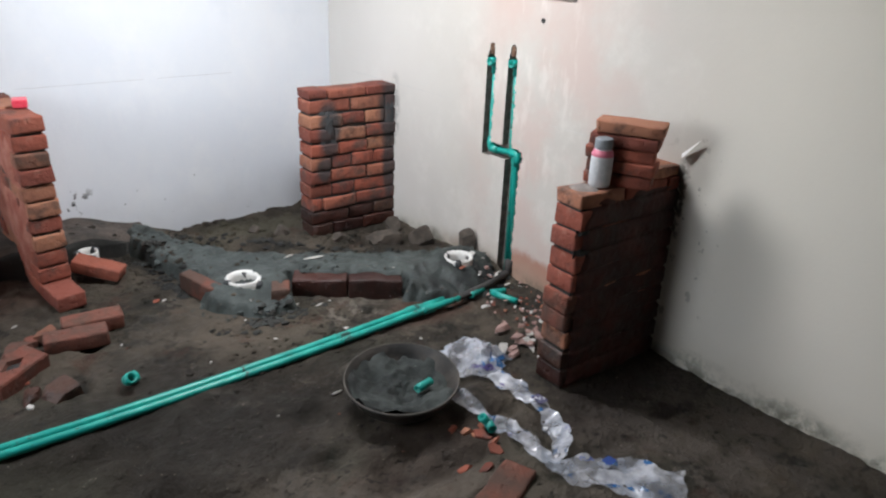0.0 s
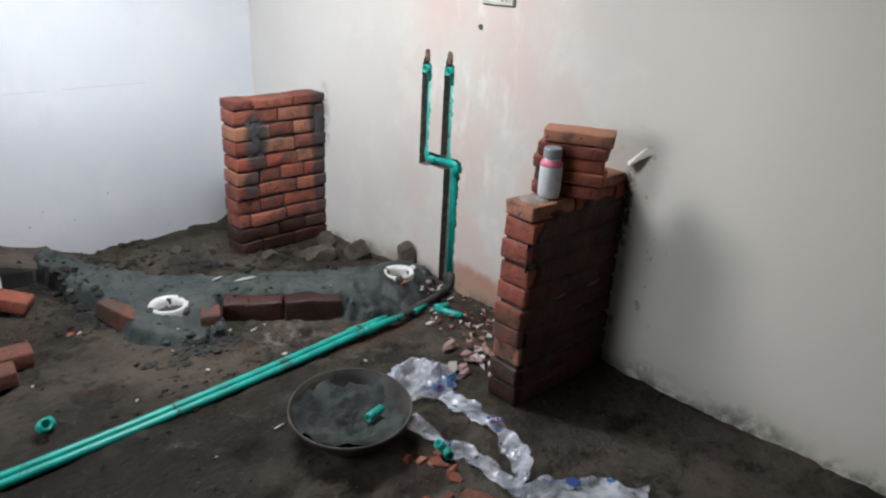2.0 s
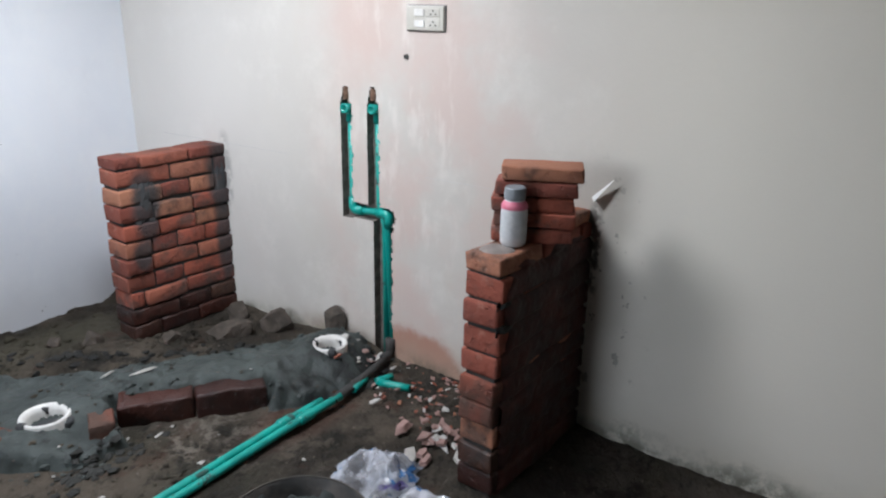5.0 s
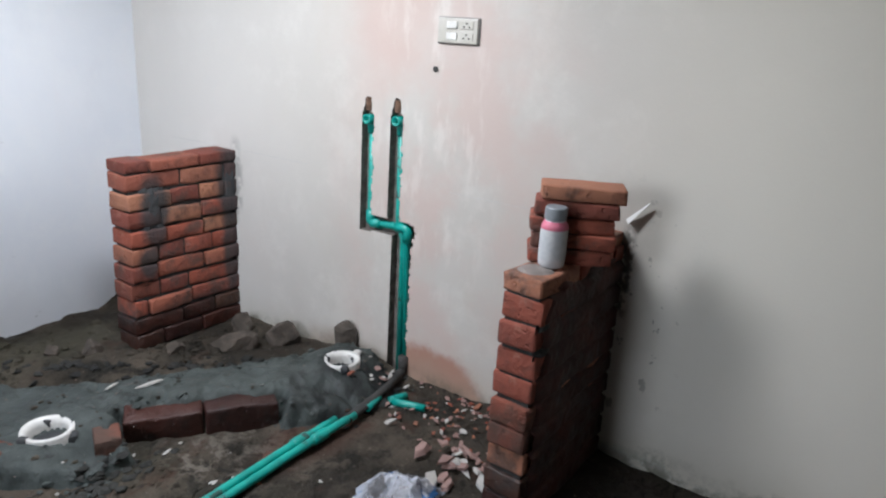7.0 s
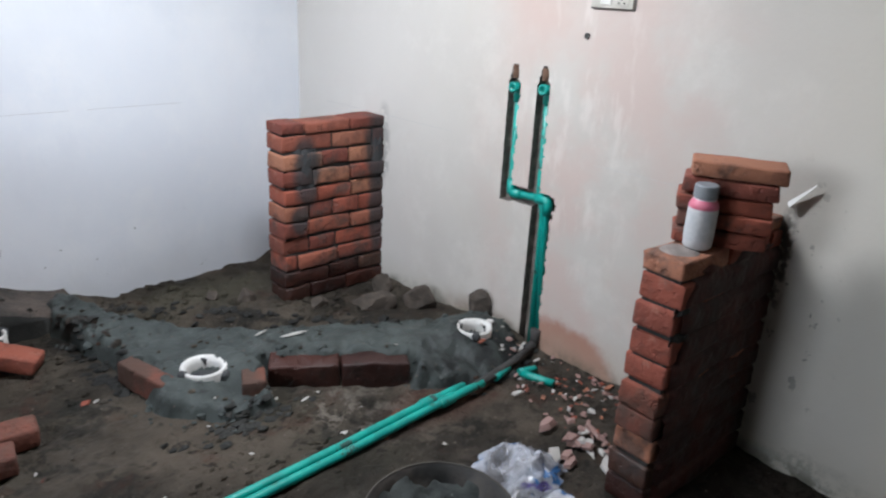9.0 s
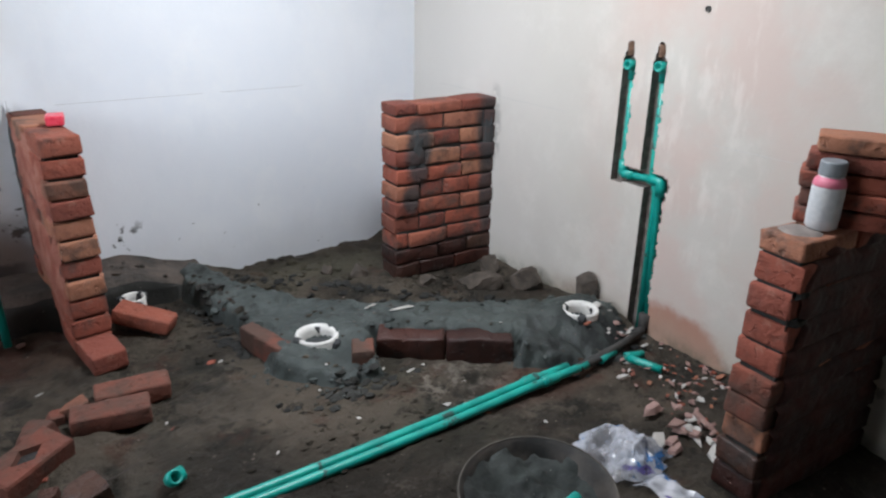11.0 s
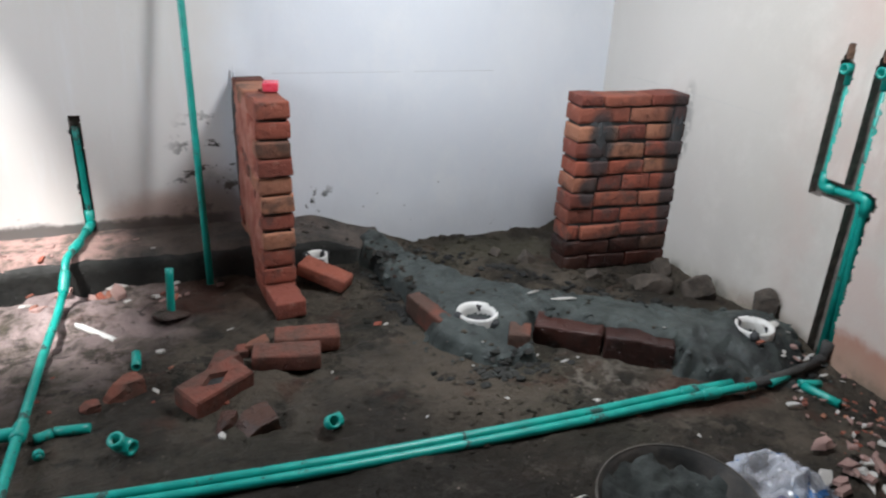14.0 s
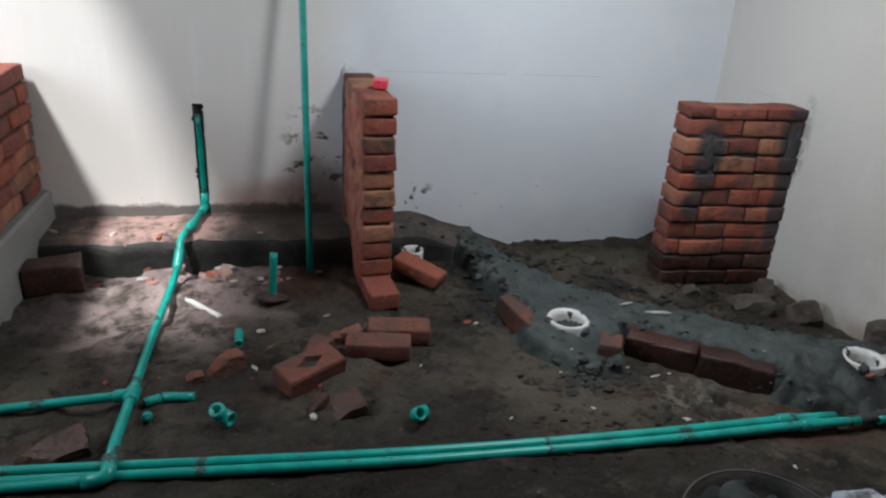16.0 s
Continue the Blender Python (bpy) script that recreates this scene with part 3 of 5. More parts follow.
# west and south walls are unseen, kept dark to hold bounce down
tagged(link_part("wall_west", bpy.data.meshes.new("wall_west"), FAR_PLASTER, None), "unseen dark wall added to close the room, with an opening for the fill light", "wall", kind="structure")
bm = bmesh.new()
for b in ((NEAR_Y - 0.2, FILL_OPENING[0], -0.2, H_ROOM), (FILL_OPENING[1], 0.0, -0.2, H_ROOM), (FILL_OPENING[0], FILL_OPENING[1], -0.2, FILL_OPENING[2]), (FILL_OPENING[0], FILL_OPENING[1], FILL_OPENING[3], H_ROOM)):
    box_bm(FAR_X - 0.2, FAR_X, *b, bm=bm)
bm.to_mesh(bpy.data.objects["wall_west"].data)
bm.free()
tagged(part("wall_south", box_bm(FAR_X, 0.0, NEAR_Y - 0.2, NEAR_Y, -0.2, H_ROOM), FAR_PLASTER, None), "unseen dark wall added to close the room", "wall", kind="structure")

# ceiling slab with the open light well over the far side
WELL = (-4.15, -3.30, -1.80, -0.10)
bm = bmesh.new()
for b in ((WELL[1], 0.25, NEAR_Y - 0.2, 0.25), (FAR_X - 0.2, WELL[0], NEAR_Y - 0.2, 0.25), (WELL[0], WELL[1], NEAR_Y - 0.2, WELL[2]), (WELL[0], WELL[1], WELL[3], 0.25)):
    box_bm(*b, H_ROOM, H_ROOM + 0.12, bm=bm)
tagged(part("ceiling", bm, PLAIN, None), "plain concrete ceiling slab with an open light well", "ceiling", kind="structure")

# lamp fitting over the work
light = root("ceiling_lamp", (LAMP[0], LAMP[1], LAMP[2] + 0.02), "white batten lamp hung under the slab", "lamp", turn=22)
part("housing", box_bm(-0.11, 0.11, -0.45, 0.45, 0.0, 0.05, 0.008), WHITE_PVC, light)
for s in (-0.40, 0.40):
    part("hanger", box_bm(-0.006, 0.006, s - 0.006, s + 0.006, 0.05, H_ROOM - LAMP[2] - 0.02), WHITE_PVC, light)

# raised plinth along the foot of the north wall
LEDGE_Z = 0.125
def ledge_z(x, y):
    return LEDGE_Z + 0.010 * n3(x * 4, y * 4, 7.7) + 0.006 * n3(x * 14, y * 14, 3.3) - 0.03 * smooth01(-0.235, -0.285, y) - 0.075 * smooth01(-1.48, -1.20, x)


xs, ys = lines(FAR_X, -1.16, 0.02), lines(-0.28, 0.0, 0.02)
verts, faces = [], []
for x in xs:
    front = -0.285 + 0.012 * n3(x * 5, 0, 2) + 0.006 * n3(x * 21, 0, 4)
    verts.append((x, front - 0.015 + 0.01 * n3(x * 9, 3, 4), -0.03))
    verts.append((x, front, 0.06 + 0.01 * n3(x * 8, 1, 4)))
    for y in ys:
        yy = front + (y + 0.28) / 0.28 * (0 - front)
        verts.append((x, yy, ledge_z(x, yy)))
w = len(ys) + 2
for i in range(len(xs) - 1):
    for j in range(w - 1):
        faces.append((i * w + j, (i + 1) * w + j, (i + 1) * w + j + 1, i * w + j + 1))
me = bpy.data.meshes.new("plinth")
me.from_pydata(verts, [], faces)
me.shade_smooth()
me.materials.append(BASE_CEMENT)
me.materials.append(DUST)
for poly in me.polygons:
    poly.material_index = 1 if poly.index % (w - 1) > 2 else 0
plinth = tagged(link_part("plinth", me, None, None), "low dark cement plinth along the foot of the wall", "plinth", kind="structure")
part("return_face", box_bm(-1.20, -1.165, -0.27, 0.0, -0.03, 0.03), BASE_CEMENT, plinth)

# wet cement bed over the buried drain
BED = [(-1.30, -0.11), (-1.20, -0.155), (-1.105, -0.45), (-0.906, -0.71), (-0.60, -0.954), (-0.285, -1.17), (-0.01, -1.25), (-0.01, -1.60),
       (-0.16, -1.60), (-0.30, -1.575), (-0.44, -1.505), (-0.53, -1.43), (-0.475, -1.365), (-0.87, -1.09), (-0.92, -1.14), (-0.95, -1.22), (-1.05, -1.235), (-1.17, -1.15), (-1.245, -1.04),
       (-1.21, -0.93), (-1.22, -0.75), (-1.285, -0.38)]


def bed_z(x, y):
    wob = 0.030 * n3(x * 7, y * 7, 1.2) + 0.022 * n3(x * 19, y * 19, 4.5) + 0.003 * n3(x * 50, y * 50, 4.5)
    gap = edge_gap(x, y, BED) + wob
    h = smooth01(-0.020, 0.022, gap)
    curb = smooth01(0.34, 0.10, abs((x + 0.70) * 0.58 + (y + 1.21) * 0.815)) * smooth01(-1.05, -0.88, x)
    fall = min(1.0, max(0.0, (-1.33 - y) / 0.26)) * smooth01(-0.52, -0.44, x)
    top = 0.068 + 0.029 * curb + 0.015 * smooth01(-0.75, -0.45, y) - (0.052 + 0.028 * curb) * fall - 0.042 * min(1.0, max(0.0, (-1.02 - y) / 0.19)) * smooth01(-0.90, -0.98, x)
    lumps = 0.006 * n3(x * 6, y * 6, 6.2) + 0.004 * n3(x * 26, y * 26, 2.2) - 0.013 * smooth01(0.28, 0.42, n3(x * 15, y * 15, 9.2)) - 0.007 * smooth01(0.36, 0.46, n3(x * 33, y * 28, 3.9))
    for rx, ry, lift in ((-1.052, -1.0, 0.010), (-0.185, -1.395, 0.032)):
        reach = math.hypot(x - rx, y - ry)
        top += lift * smooth01(0.17, 0.075, reach) - 0.05 * smooth01(0.064, 0.052, reach)
    rim = 0.014 * max(0.0, n3(x * 30, y * 30, 7)) * (1 - smooth01(0.02, 0.10, gap))
    return ground_z(x, y) - 0.02 + h * (top + 0.02 + lumps + rim) - ground_z(x, y) * h * 0.6


me = grid_mesh("cement_bed", lines(-1.56, -0.004, 0.009), lines(-1.70, -0.06, 0.009), bed_z)
tagged(link_part("cement_bed", me, CEMENT, None), "wet dark grey cement bed trowelled over a drain", "cement bed", kind="structure")


def support_z(x, y):
    z = ground_z(x, y)
    if -1.56 < x < 0 and -1.70 < y < -0.06:
        z = max(z, bed_z(x, y))
    if y > -0.28 and x < -1.16:
        z = max(z, ledge_z(x, y))
    return z


# ---------------------------------------------------------------- bricks and piers
def brick_mesh(name, seed, chip=0.0):
    """A hand-moulded brick: rounded arrises, bowed faces, worn corners."""
    size = Vector((0.222, 0.108, 0.066))
    steps = (6, 3, 3)
    edge = 0.0085
    rnd = random.Random(seed)
    bow = [rnd.uniform(-0.003, 0.003) for _ in range(4)]
    twist = rnd.uniform(-0.05, 0.05)

    def spot(i, axis):
        half = size[axis] / 2
        k = steps[axis]
        return -half if i == 0 else half if i == k else -half + edge + (size[axis] - 2 * edge) * (i - 1) / (k - 2)

    index, verts, faces = {}, [], []

    def vert(key):
        if key not in index:
            p = Vector([spot(key[a], a) for a in range(3)])
            core = Vector([max(-size[a] / 2 + edge, min(size[a] / 2 - edge, p[a])) for a in range(3)])
            off = p - core
            if off.length > 1e-6:
                p = core + off.normalized() * edge * (1.0 if sum(abs(o) > 1e-6 for o in off) == 1 else 1.12)
            u = p.x / size.x
            p.z += bow[0] * (1 - 4 * u * u) + twist * p.y * u
            p.y += bow[1] * (1 - 4 * u * u)
            worn = noise.noise_vector(p * 30 + Vector((seed * 5.1, 0, 0)))
            fine = noise.noise_vector(p * 95 + Vector((0, seed * 2.7, 0)))
            p += worn * (0.0042 + 1.6 * chip) + fine * (0.0016 + 0.5 * chip)
            index[key] = len(verts)
            verts.append(p)
        return index[key]

    for a in range(3):
        b, c = (a + 1) % 3, (a + 2) % 3
        for end in (0, steps[a]):
            for i in range(steps[b]):
                for j in range(steps[c]):
                    quad = []
                    for di, dj in ((0, 0), (1, 0), (1, 1), (0, 1)):
                        key = [0, 0, 0]
                        key[a], key[b], key[c] = end, i + di, j + dj
                        quad.append(vert(tuple(key)))
                    faces.append(quad if end else quad[::-1])
    me = bpy.data.meshes.new(name)
    me.from_pydata(verts, [], faces)
    me.shade_smooth()
    me.materials.append(BRICK)
    return me


BRICKS = [brick_mesh("brick", s) for s in range(8)] + [brick_mesh("brick", 50 + s, 0.0018) for s in range(4)]
rnd = random.Random(4)


def lay(parent, x, y, z, long, wide, high, turn=0.0, name="brick", tilt=0.0, stock=None, roll=0.0):
    ob = new(name, rnd.choice(stock or BRICKS))
    ob.parent = parent
    ob.matrix_local = pose(x, y, z, tilt, roll, turn) @ Matrix.Diagonal((long / 0.222, wide / 0.108, high / 0.066, 1))
    return ob


def pier(name, at, turn, length, thick, bond, top, label, cap=0.0, stock=None, joint=0.010, step=0.006, foot=None):
    """Pier of unpointed brick courses; x runs from its free end (0) to the wall (length), y is its thickness, centred.
    bond gives the upright joints of each course from the foot up, as shares of the length."""
    ob = root(name, at, label, "brick pier", "brick piers under the worktop", turn=turn)
    rise = (top - cap) / (len(bond) - (1 if cap else 0))
    part("mortar", rough_bm(box_bm(0.015, length - 0.002, -thick / 2 + 0.012, thick / 2 - 0.012, -0.06, top - rise * 0.5), 0.004, 20, 1), MORTAR, ob, "dark cement mortar in the joints")
    for c, joints in enumerate(bond):
        high = cap if cap and c == len(bond) - 1 else rise
        z = c * rise + high / 2
        start = rnd.uniform(-step, step)
        sway = rnd.uniform(-0.003, 0.003)
        lean = rnd.uniform(-0.5, 0.5)
        cuts = [start] + [length * f + rnd.uniform(-0.006, 0.006) for f in joints] + [length]
        for k, (a, b) in enumerate(zip(cuts, cuts[1:])):
            lay(ob, (a + b) / 2, sway + rnd.uniform(-0.003, 0.003), z + rnd.uniform(-0.002, 0.002), b - a - rnd.uniform(0.004, 0.010), thick * rnd.uniform(0.96, 1.02),
                high - joint * (0.35 if cap and c == len(bond) - 1 else rnd.uniform(0.75, 1.25)), rnd.uniform(-1.3, 1.3), tilt=rnd.uniform(-1.2, 1.2), stock=foot if foot and c < 2 else stock, roll=lean + rnd.uniform(-0.6, 0.6))
    return ob


def smear(parent, x0, x1, z0, z1, y, seed, facing=-1):
    """A thin irregular coat of mortar left on a face."""
    cells = 26
    bm = bmesh.new()
    rows = []
    for j in range(cells + 1):
        row = []
        for i in range(cells + 1):
            u, v = i / cells, j / cells
            e = min(u, 1 - u, v, 1 - v) * 2
            d = 0.013 * smooth01(0.05, 0.7, e + 0.45 * n3(u * 3, v * 3, seed) + 0.25 * n3(u * 9, v * 9, seed)) - 0.007 + 0.003 * n3(u * 12, v * 12, seed + 3)
            wob = 0.08 * n3(u * 4, v * 4, seed + 9)
            row.append(bm.verts.new((x0 + (u + wob) * (x1 - x0), y + facing * d, z0 + (v + wob) * (z1 - z0))))
        rows.append(row)
    for a, b in zip(rows, rows[1:]):
        for i in range(cells):
            bm.faces.new((a[i], a[i + 1], b[i + 1], b[i]))
    bmesh.ops.recalc_face_normals(bm, faces=bm.faces)
    return part("mortar_smear", bm, SMEAR, parent, "grey mortar smeared over the bricks", True)


def shade_side(parent, x0, x1, z0, z1, y, rise):
    """A thin dark coat that paints shade over a whole side, sunk at the bed joints and ragged at its rim."""
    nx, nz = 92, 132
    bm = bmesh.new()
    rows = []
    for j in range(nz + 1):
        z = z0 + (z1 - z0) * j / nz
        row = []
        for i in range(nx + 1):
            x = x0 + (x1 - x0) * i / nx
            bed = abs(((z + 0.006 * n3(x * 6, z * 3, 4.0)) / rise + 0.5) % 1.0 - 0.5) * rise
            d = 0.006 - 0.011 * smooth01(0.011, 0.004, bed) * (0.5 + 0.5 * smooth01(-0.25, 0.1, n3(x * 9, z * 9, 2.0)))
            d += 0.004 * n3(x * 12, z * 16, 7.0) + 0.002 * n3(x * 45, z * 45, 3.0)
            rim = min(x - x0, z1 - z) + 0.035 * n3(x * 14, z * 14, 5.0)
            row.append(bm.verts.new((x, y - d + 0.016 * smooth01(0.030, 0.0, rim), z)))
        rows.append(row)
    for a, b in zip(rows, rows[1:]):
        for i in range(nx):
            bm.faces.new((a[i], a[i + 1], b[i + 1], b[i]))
    return part("shade_coat", bm, SIDE_SHADE, parent, "dark coat painting the shade on the pier's side", True)


# dark bricks for the curb, the piers' two lowest courses and one by the base
DARK_BRICKS = [m.copy() for m in BRICKS[8:]]
for m in DARK_BRICKS:
    m.materials[0] = DARK_BRICK
MUDDIED = [m.copy() for m in BRICKS]
for m in MUDDIED:
    m.materials[0] = MUDDY_BRICK
# by the corner, built out from the east wall
WASHED = [m.copy() for m in BRICKS]
for m in WASHED:
    m.materials[0] = WASHED_BRICK
P1_BOND = ((0.25, 0.60), (0.42, 0.72), (0.11, 0.52), (0.24, 0.50), (0.22, 0.63), (0.22, 0.47, 0.72), (0.30, 0.63), (0.28, 0.62), (0.36, 0.62, 0.86), (0.45, 0.86), (0.21, 0.64))
p1 = pier("brick_pier", (-0.492, -0.553, 0.0), -2.6, 0.508, 0.128, P1_BOND, 0.755, "red brick pier with grey mortar smears, against the cream wall", cap=0.046, stock=WASHED, foot=DARK_BRICKS)
for i, (a, b, c, d) in enumerate(((0.055, 0.158, 0.42, 0.672), (0.43, 0.505, 0.46, 0.72))):
    smear(p1, a, b, c, d, -0.060, i)
# nearer along the east wall
P2_BOND = ((0.22, 0.66), (0.44, 0.88)) * 4 + ((0.22, 0.66), (0.44, 0.86))
p2 = pier("brick_pier", (-0.486, -2.227, 0.0), -3.7, 0.500, 0.118, P2_BOND, 0.7128, "red brick pier with its shaded side coated dark, against the cream wall", cap=0.050, stock=BRICKS + MUDDIED[:7], step=0.009, joint=0.009, foot=DARK_BRICKS)
# the side turned from the lamp gets its shade as a dark coat
shade_side(p2, 0.030, 0.494, -0.02, 0.690, -0.0635, (0.7128 - 0.050) / 9)
for i, (a, b, c, d) in enumerate(((0.0, 0.07, 0.575, 0.600), (0.0, 0.08, 0.50, 0.535))):
    smear(p2, a, b, c, d, -0.060, 14 + i).data.materials[0] = MORTAR
lay(p2, 0.405, 0.0, 0.7128 + 0.019, 0.170, 0.112, 0.038)
# from the north wall
P3_BOND = ((0.40, 0.80), (0.19, 0.59)) * 5 + ((0.40, 0.80),)
p3 = pier("brick_pier", (-1.672, -0.560, 0.0), 93.4, 0.560, 0.120, P3_BOND, 0.757, "slim red brick pier standing out from the white wall", stock=BRICKS + MUDDIED[:5], step=0.008, joint=0.008)
for i, (a, b, c, d) in enumerate(((0.03, 0.34, 0.40, 0.75), (0.02, 0.32, 0.06, 0.46), (0.24, 0.54, 0.16, 0.58), (0.20, 0.50, 0.50, 0.75))):
    smear(p3, a, b, c, d, 0.063, 40 + i, 1).data.materials[0] = PINKISH
smear(p3, 0.45, 0.557, 0.12, 0.76, 0.059, 47, 1)
lay(p3, -0.045, 0.0, 0.030, 0.222, 0.112, 0.066, 3)
# beyond, beside the light well
p4 = root("brick_pier", (-3.04, -0.32, 0.0), "brick pier on a grey plastered base, beside the light well", "brick pier", "brick piers under the worktop")
part("plastered_base", rough_bm(box_bm(-0.07, 0.085, -0.73, 0.318, -0.05, 0.25, 0.01), 0.006, 9, 3), PLAIN, p4, "grey cement plastered base")
part("mortar", box_bm(-0.045, 0.045, -0.71, 0.316, 0.25, 0.73), MORTAR, p4)
for c in range(7):
    y = -0.72
    while y < 0.30:
        long = min(0.222 if (y > -0.7 or c % 2) else 0.11, 0.316 - y)
        if long > 0.04:
            lay(p4, rnd.uniform(-0.003, 0.012), y + long / 2, 0.25 + (c + 0.5) * 0.0735, long - 0.010, 0.118, 0.062, 90 + rnd.uniform(-2, 2))
        y += long + 0.006


# ---------------------------------------------------------------- loose bricks
def loose_brick(x, y, z, turn, label, long=0.222, wide=0.108, high=0.068, tilt=0.0, roll=0.0, group="loose bricks"):
    ob = new("brick", rnd.choice(DARK_BRICKS if label.startswith("dark") else BRICKS if "stacked" in group or "leaning" in label else MUDDIED))
    ob.matrix_world = pose(x, y, z, tilt, roll, turn) @ Matrix.Diagonal((long / 0.222, wide / 0.108, high / 0.066, 1))
    return tagged(ob, label, "brick", group)


P2_TOP = 0.7128
for k, (slide, turn) in enumerate(((-0.014, 118), (-0.008, 115), (-0.016, 117.5), (-0.006, 114.5), (0.006, 116))):
    loose_brick(-0.252 + slide * 0.45, -2.262 - slide * 0.89, P2_TOP + 0.0205 + k * 0.0425, turn, "loose red brick stacked crosswise on the pier", 0.220, 0.105, 0.0385, group="bricks stacked on the pier")

# curb set in the cement bed
for x, y, z, turn, tilt, long in ((-0.772, -1.160, 0.034, -36.5, 3, 0.235), (-0.580, -1.300, 0.029, -34, -2, 0.23)):
    loose_brick(x, y, z, turn, "dark red brick bedded on edge in wet cement", long, 0.10, 0.10, tilt, group="bricks bedded in cement")
loose_brick(-1.195, -0.895, 0.036, -78, "red brick bedded in the edge of the cement", 0.235, 0.062, 0.085, group="bricks bedded in cement")
loose_brick(-0.955, -1.145, 0.040, 62, "broken red brick end bedded in the cement", 0.100, 0.075, 0.085, group="bricks bedded in cement")
# on the floor before the slim pier
loose_brick(-1.640, -0.922, 0.027, -8, "flat red brick lying on the mud floor", 0.215, 0.094, 0.060)
loose_brick(-1.722, -1.014, 0.026, -10, "dusty brick lying flat on the mud floor", 0.215, 0.092, 0.058)
loose_brick(-1.495, -0.495, 0.058, -35, "red brick leaning beside the slim pier", 0.205, 0.095, 0.052, 0, 15)
# stands in the base's shade, which its dark brick paints in
loose_brick(-2.86, -0.43, 0.055, 12, "dark red brick on the floor by the plastered base", 0.20, 0.12, 0.11, group="damp bricks bedded in mud")
loose_brick(-0.975, -2.525, -0.018, 20, "flat brick sunk level in the mud floor", 0.20, 0.105, 0.066)

def broken_brick(x, y, size, turn, label, seed, sink=0.25):
    """A brick bat: three sawn-flat faces kept, the rest broken."""
    bm = bmesh.new()
    bmesh.ops.create_icosphere(bm, subdivisions=4, radius=0.75)
    r = random.Random(seed)
    planes = [(Vector((0, 0, 1)), 0.42), (Vector((0, 0, -1)), 0.42), (Vector((0, 1, 0)), 0.45), (Vector((0, -1, 0)), 0.45), (Vector((1, 0, 0)), 0.48)]
    for _ in range(5):
        planes.append((Vector((r.uniform(-1, -0.2), r.uniform(-0.8, 0.8), r.uniform(-0.7, 0.9))).normalized(), r.uniform(0.38, 0.5)))
    for d, h in planes:
        for v in bm.verts:
            over = v.co.dot(d) - h
            if over > 0:
                v.co -= d * over
    for v in bm.verts:
        v.co += noise.noise_vector(v.co * 5 + Vector((seed, 0, 0))) * 0.03 + noise.noise_vector(v.co * 14 + Vector((seed, 0, 0))) * 0.012
        v.co = Vector((v.co.x * size[0], v.co.y * size[1], v.co.z * size[2]))
    ob = part("broken_brick", bm, DARK_BRICK if sink > 0.3 else MUDDY_BRICK, None)
    ob.matrix_world = pose(x, y, support_z(x, y) + size[2] * (0.5 - sink), r.uniform(-10, 10), r.uniform(-10, 10), turn)
    return tagged(ob, label, "brick", "broken bricks")


broken_brick(-2.205, -1.045, (0.105, 0.085, 0.068), 25, "broken red brick half on the mud", 1)
broken_brick(-1.925, -1.02, (0.11, 0.09, 0.07), 40, "small broken brick end on the mud", 2)
broken_brick(-1.855, -1.325, (0.115, 0.10, 0.065), 15, "crumbled brick half sunk in the mud", 3, 0.42)
broken_brick(-1.93, -1.30, (0.07, 0.05, 0.045), 70, "brick crumb sunk in the mud", 4, 0.35)
broken_brick(-1.800, -0.900, (0.075, 0.06, 0.05), 8, "broken brick end beside the flat bricks", 5)
broken_brick(-1.86, -0.90, (0.05, 0.05, 0.04), 8, "brick crumb beside the flat bricks", 6)
broken_brick(-2.60, -1.42, (0.17, 0.10, 0.06), 20, "red brick piece half buried beside the pipes", 7, 0.4)
broken_brick(-0.69, -1.55, (0.06, 0.045, 0.04), 20, "brick crumb beside the pipes", 8)
broken_brick(-2.29, -1.12, (0.05, 0.04, 0.035), 20, "brick crumb on the mud", 9)

# frogged brick, tilted, with its diamond hollow upward
frog = root("frogged_brick", (-1.950, -1.150, 0.038), "brick with a diamond-shaped frog, lying tilted on the mud", "brick", "loose bricks", turn=34)
bm = bmesh.new()
L, W, Hh, fz = 0.101, 0.051, 0.034, -0.020
outer = [(-L, -W), (L, -W), (L, W), (-L, W)]
dia = [(-0.048, 0.0), (0.0, -0.026), (0.048, 0.0), (0.0, 0.026)]
lo = [bm.verts.new((x, y, -Hh)) for x, y in outer]
mid = [bm.verts.new((x * 1.01, y * 1.01, Hh - 0.006)) for x, y in outer]
hi = [bm.verts.new((x * 0.95, y * 0.92, Hh)) for x, y in outer]
dt = [bm.verts.new((x, y, Hh)) for x, y in dia]
db = [bm.verts.new((x * 0.75, y * 0.75, Hh + fz)) for x, y in dia]
bm.faces.new(lo[::-1])
for k in range(4):
    m = (k + 1) % 4
    bm.faces.new((lo[k], lo[m], mid[m], mid[k]))
    bm.faces.new((mid[k], mid[m], hi[m], hi[k]))
    bm.faces.new((hi[k], hi[m], dt[m]))
    bm.faces.new((hi[k], dt[m], dt[k]))
    bm.faces.new((dt[k], dt[m], db[m], db[k]))
bmesh.ops.recalc_face_normals(bm, faces=bm.faces)
body = part("body", rough_bm(bm, 0.003, 30, 2), MUDDY_BRICK, frog)
body.rotation_euler = (radians(9), radians(-4), 0)
bm = bmesh.new()
bm.faces.new([bm.verts.new((x * 0.8, y * 0.8, Hh + fz + 0.004)) for x, y in dia])
part("frog", bm, MORTAR, body, "dirt in the diamond hollow")


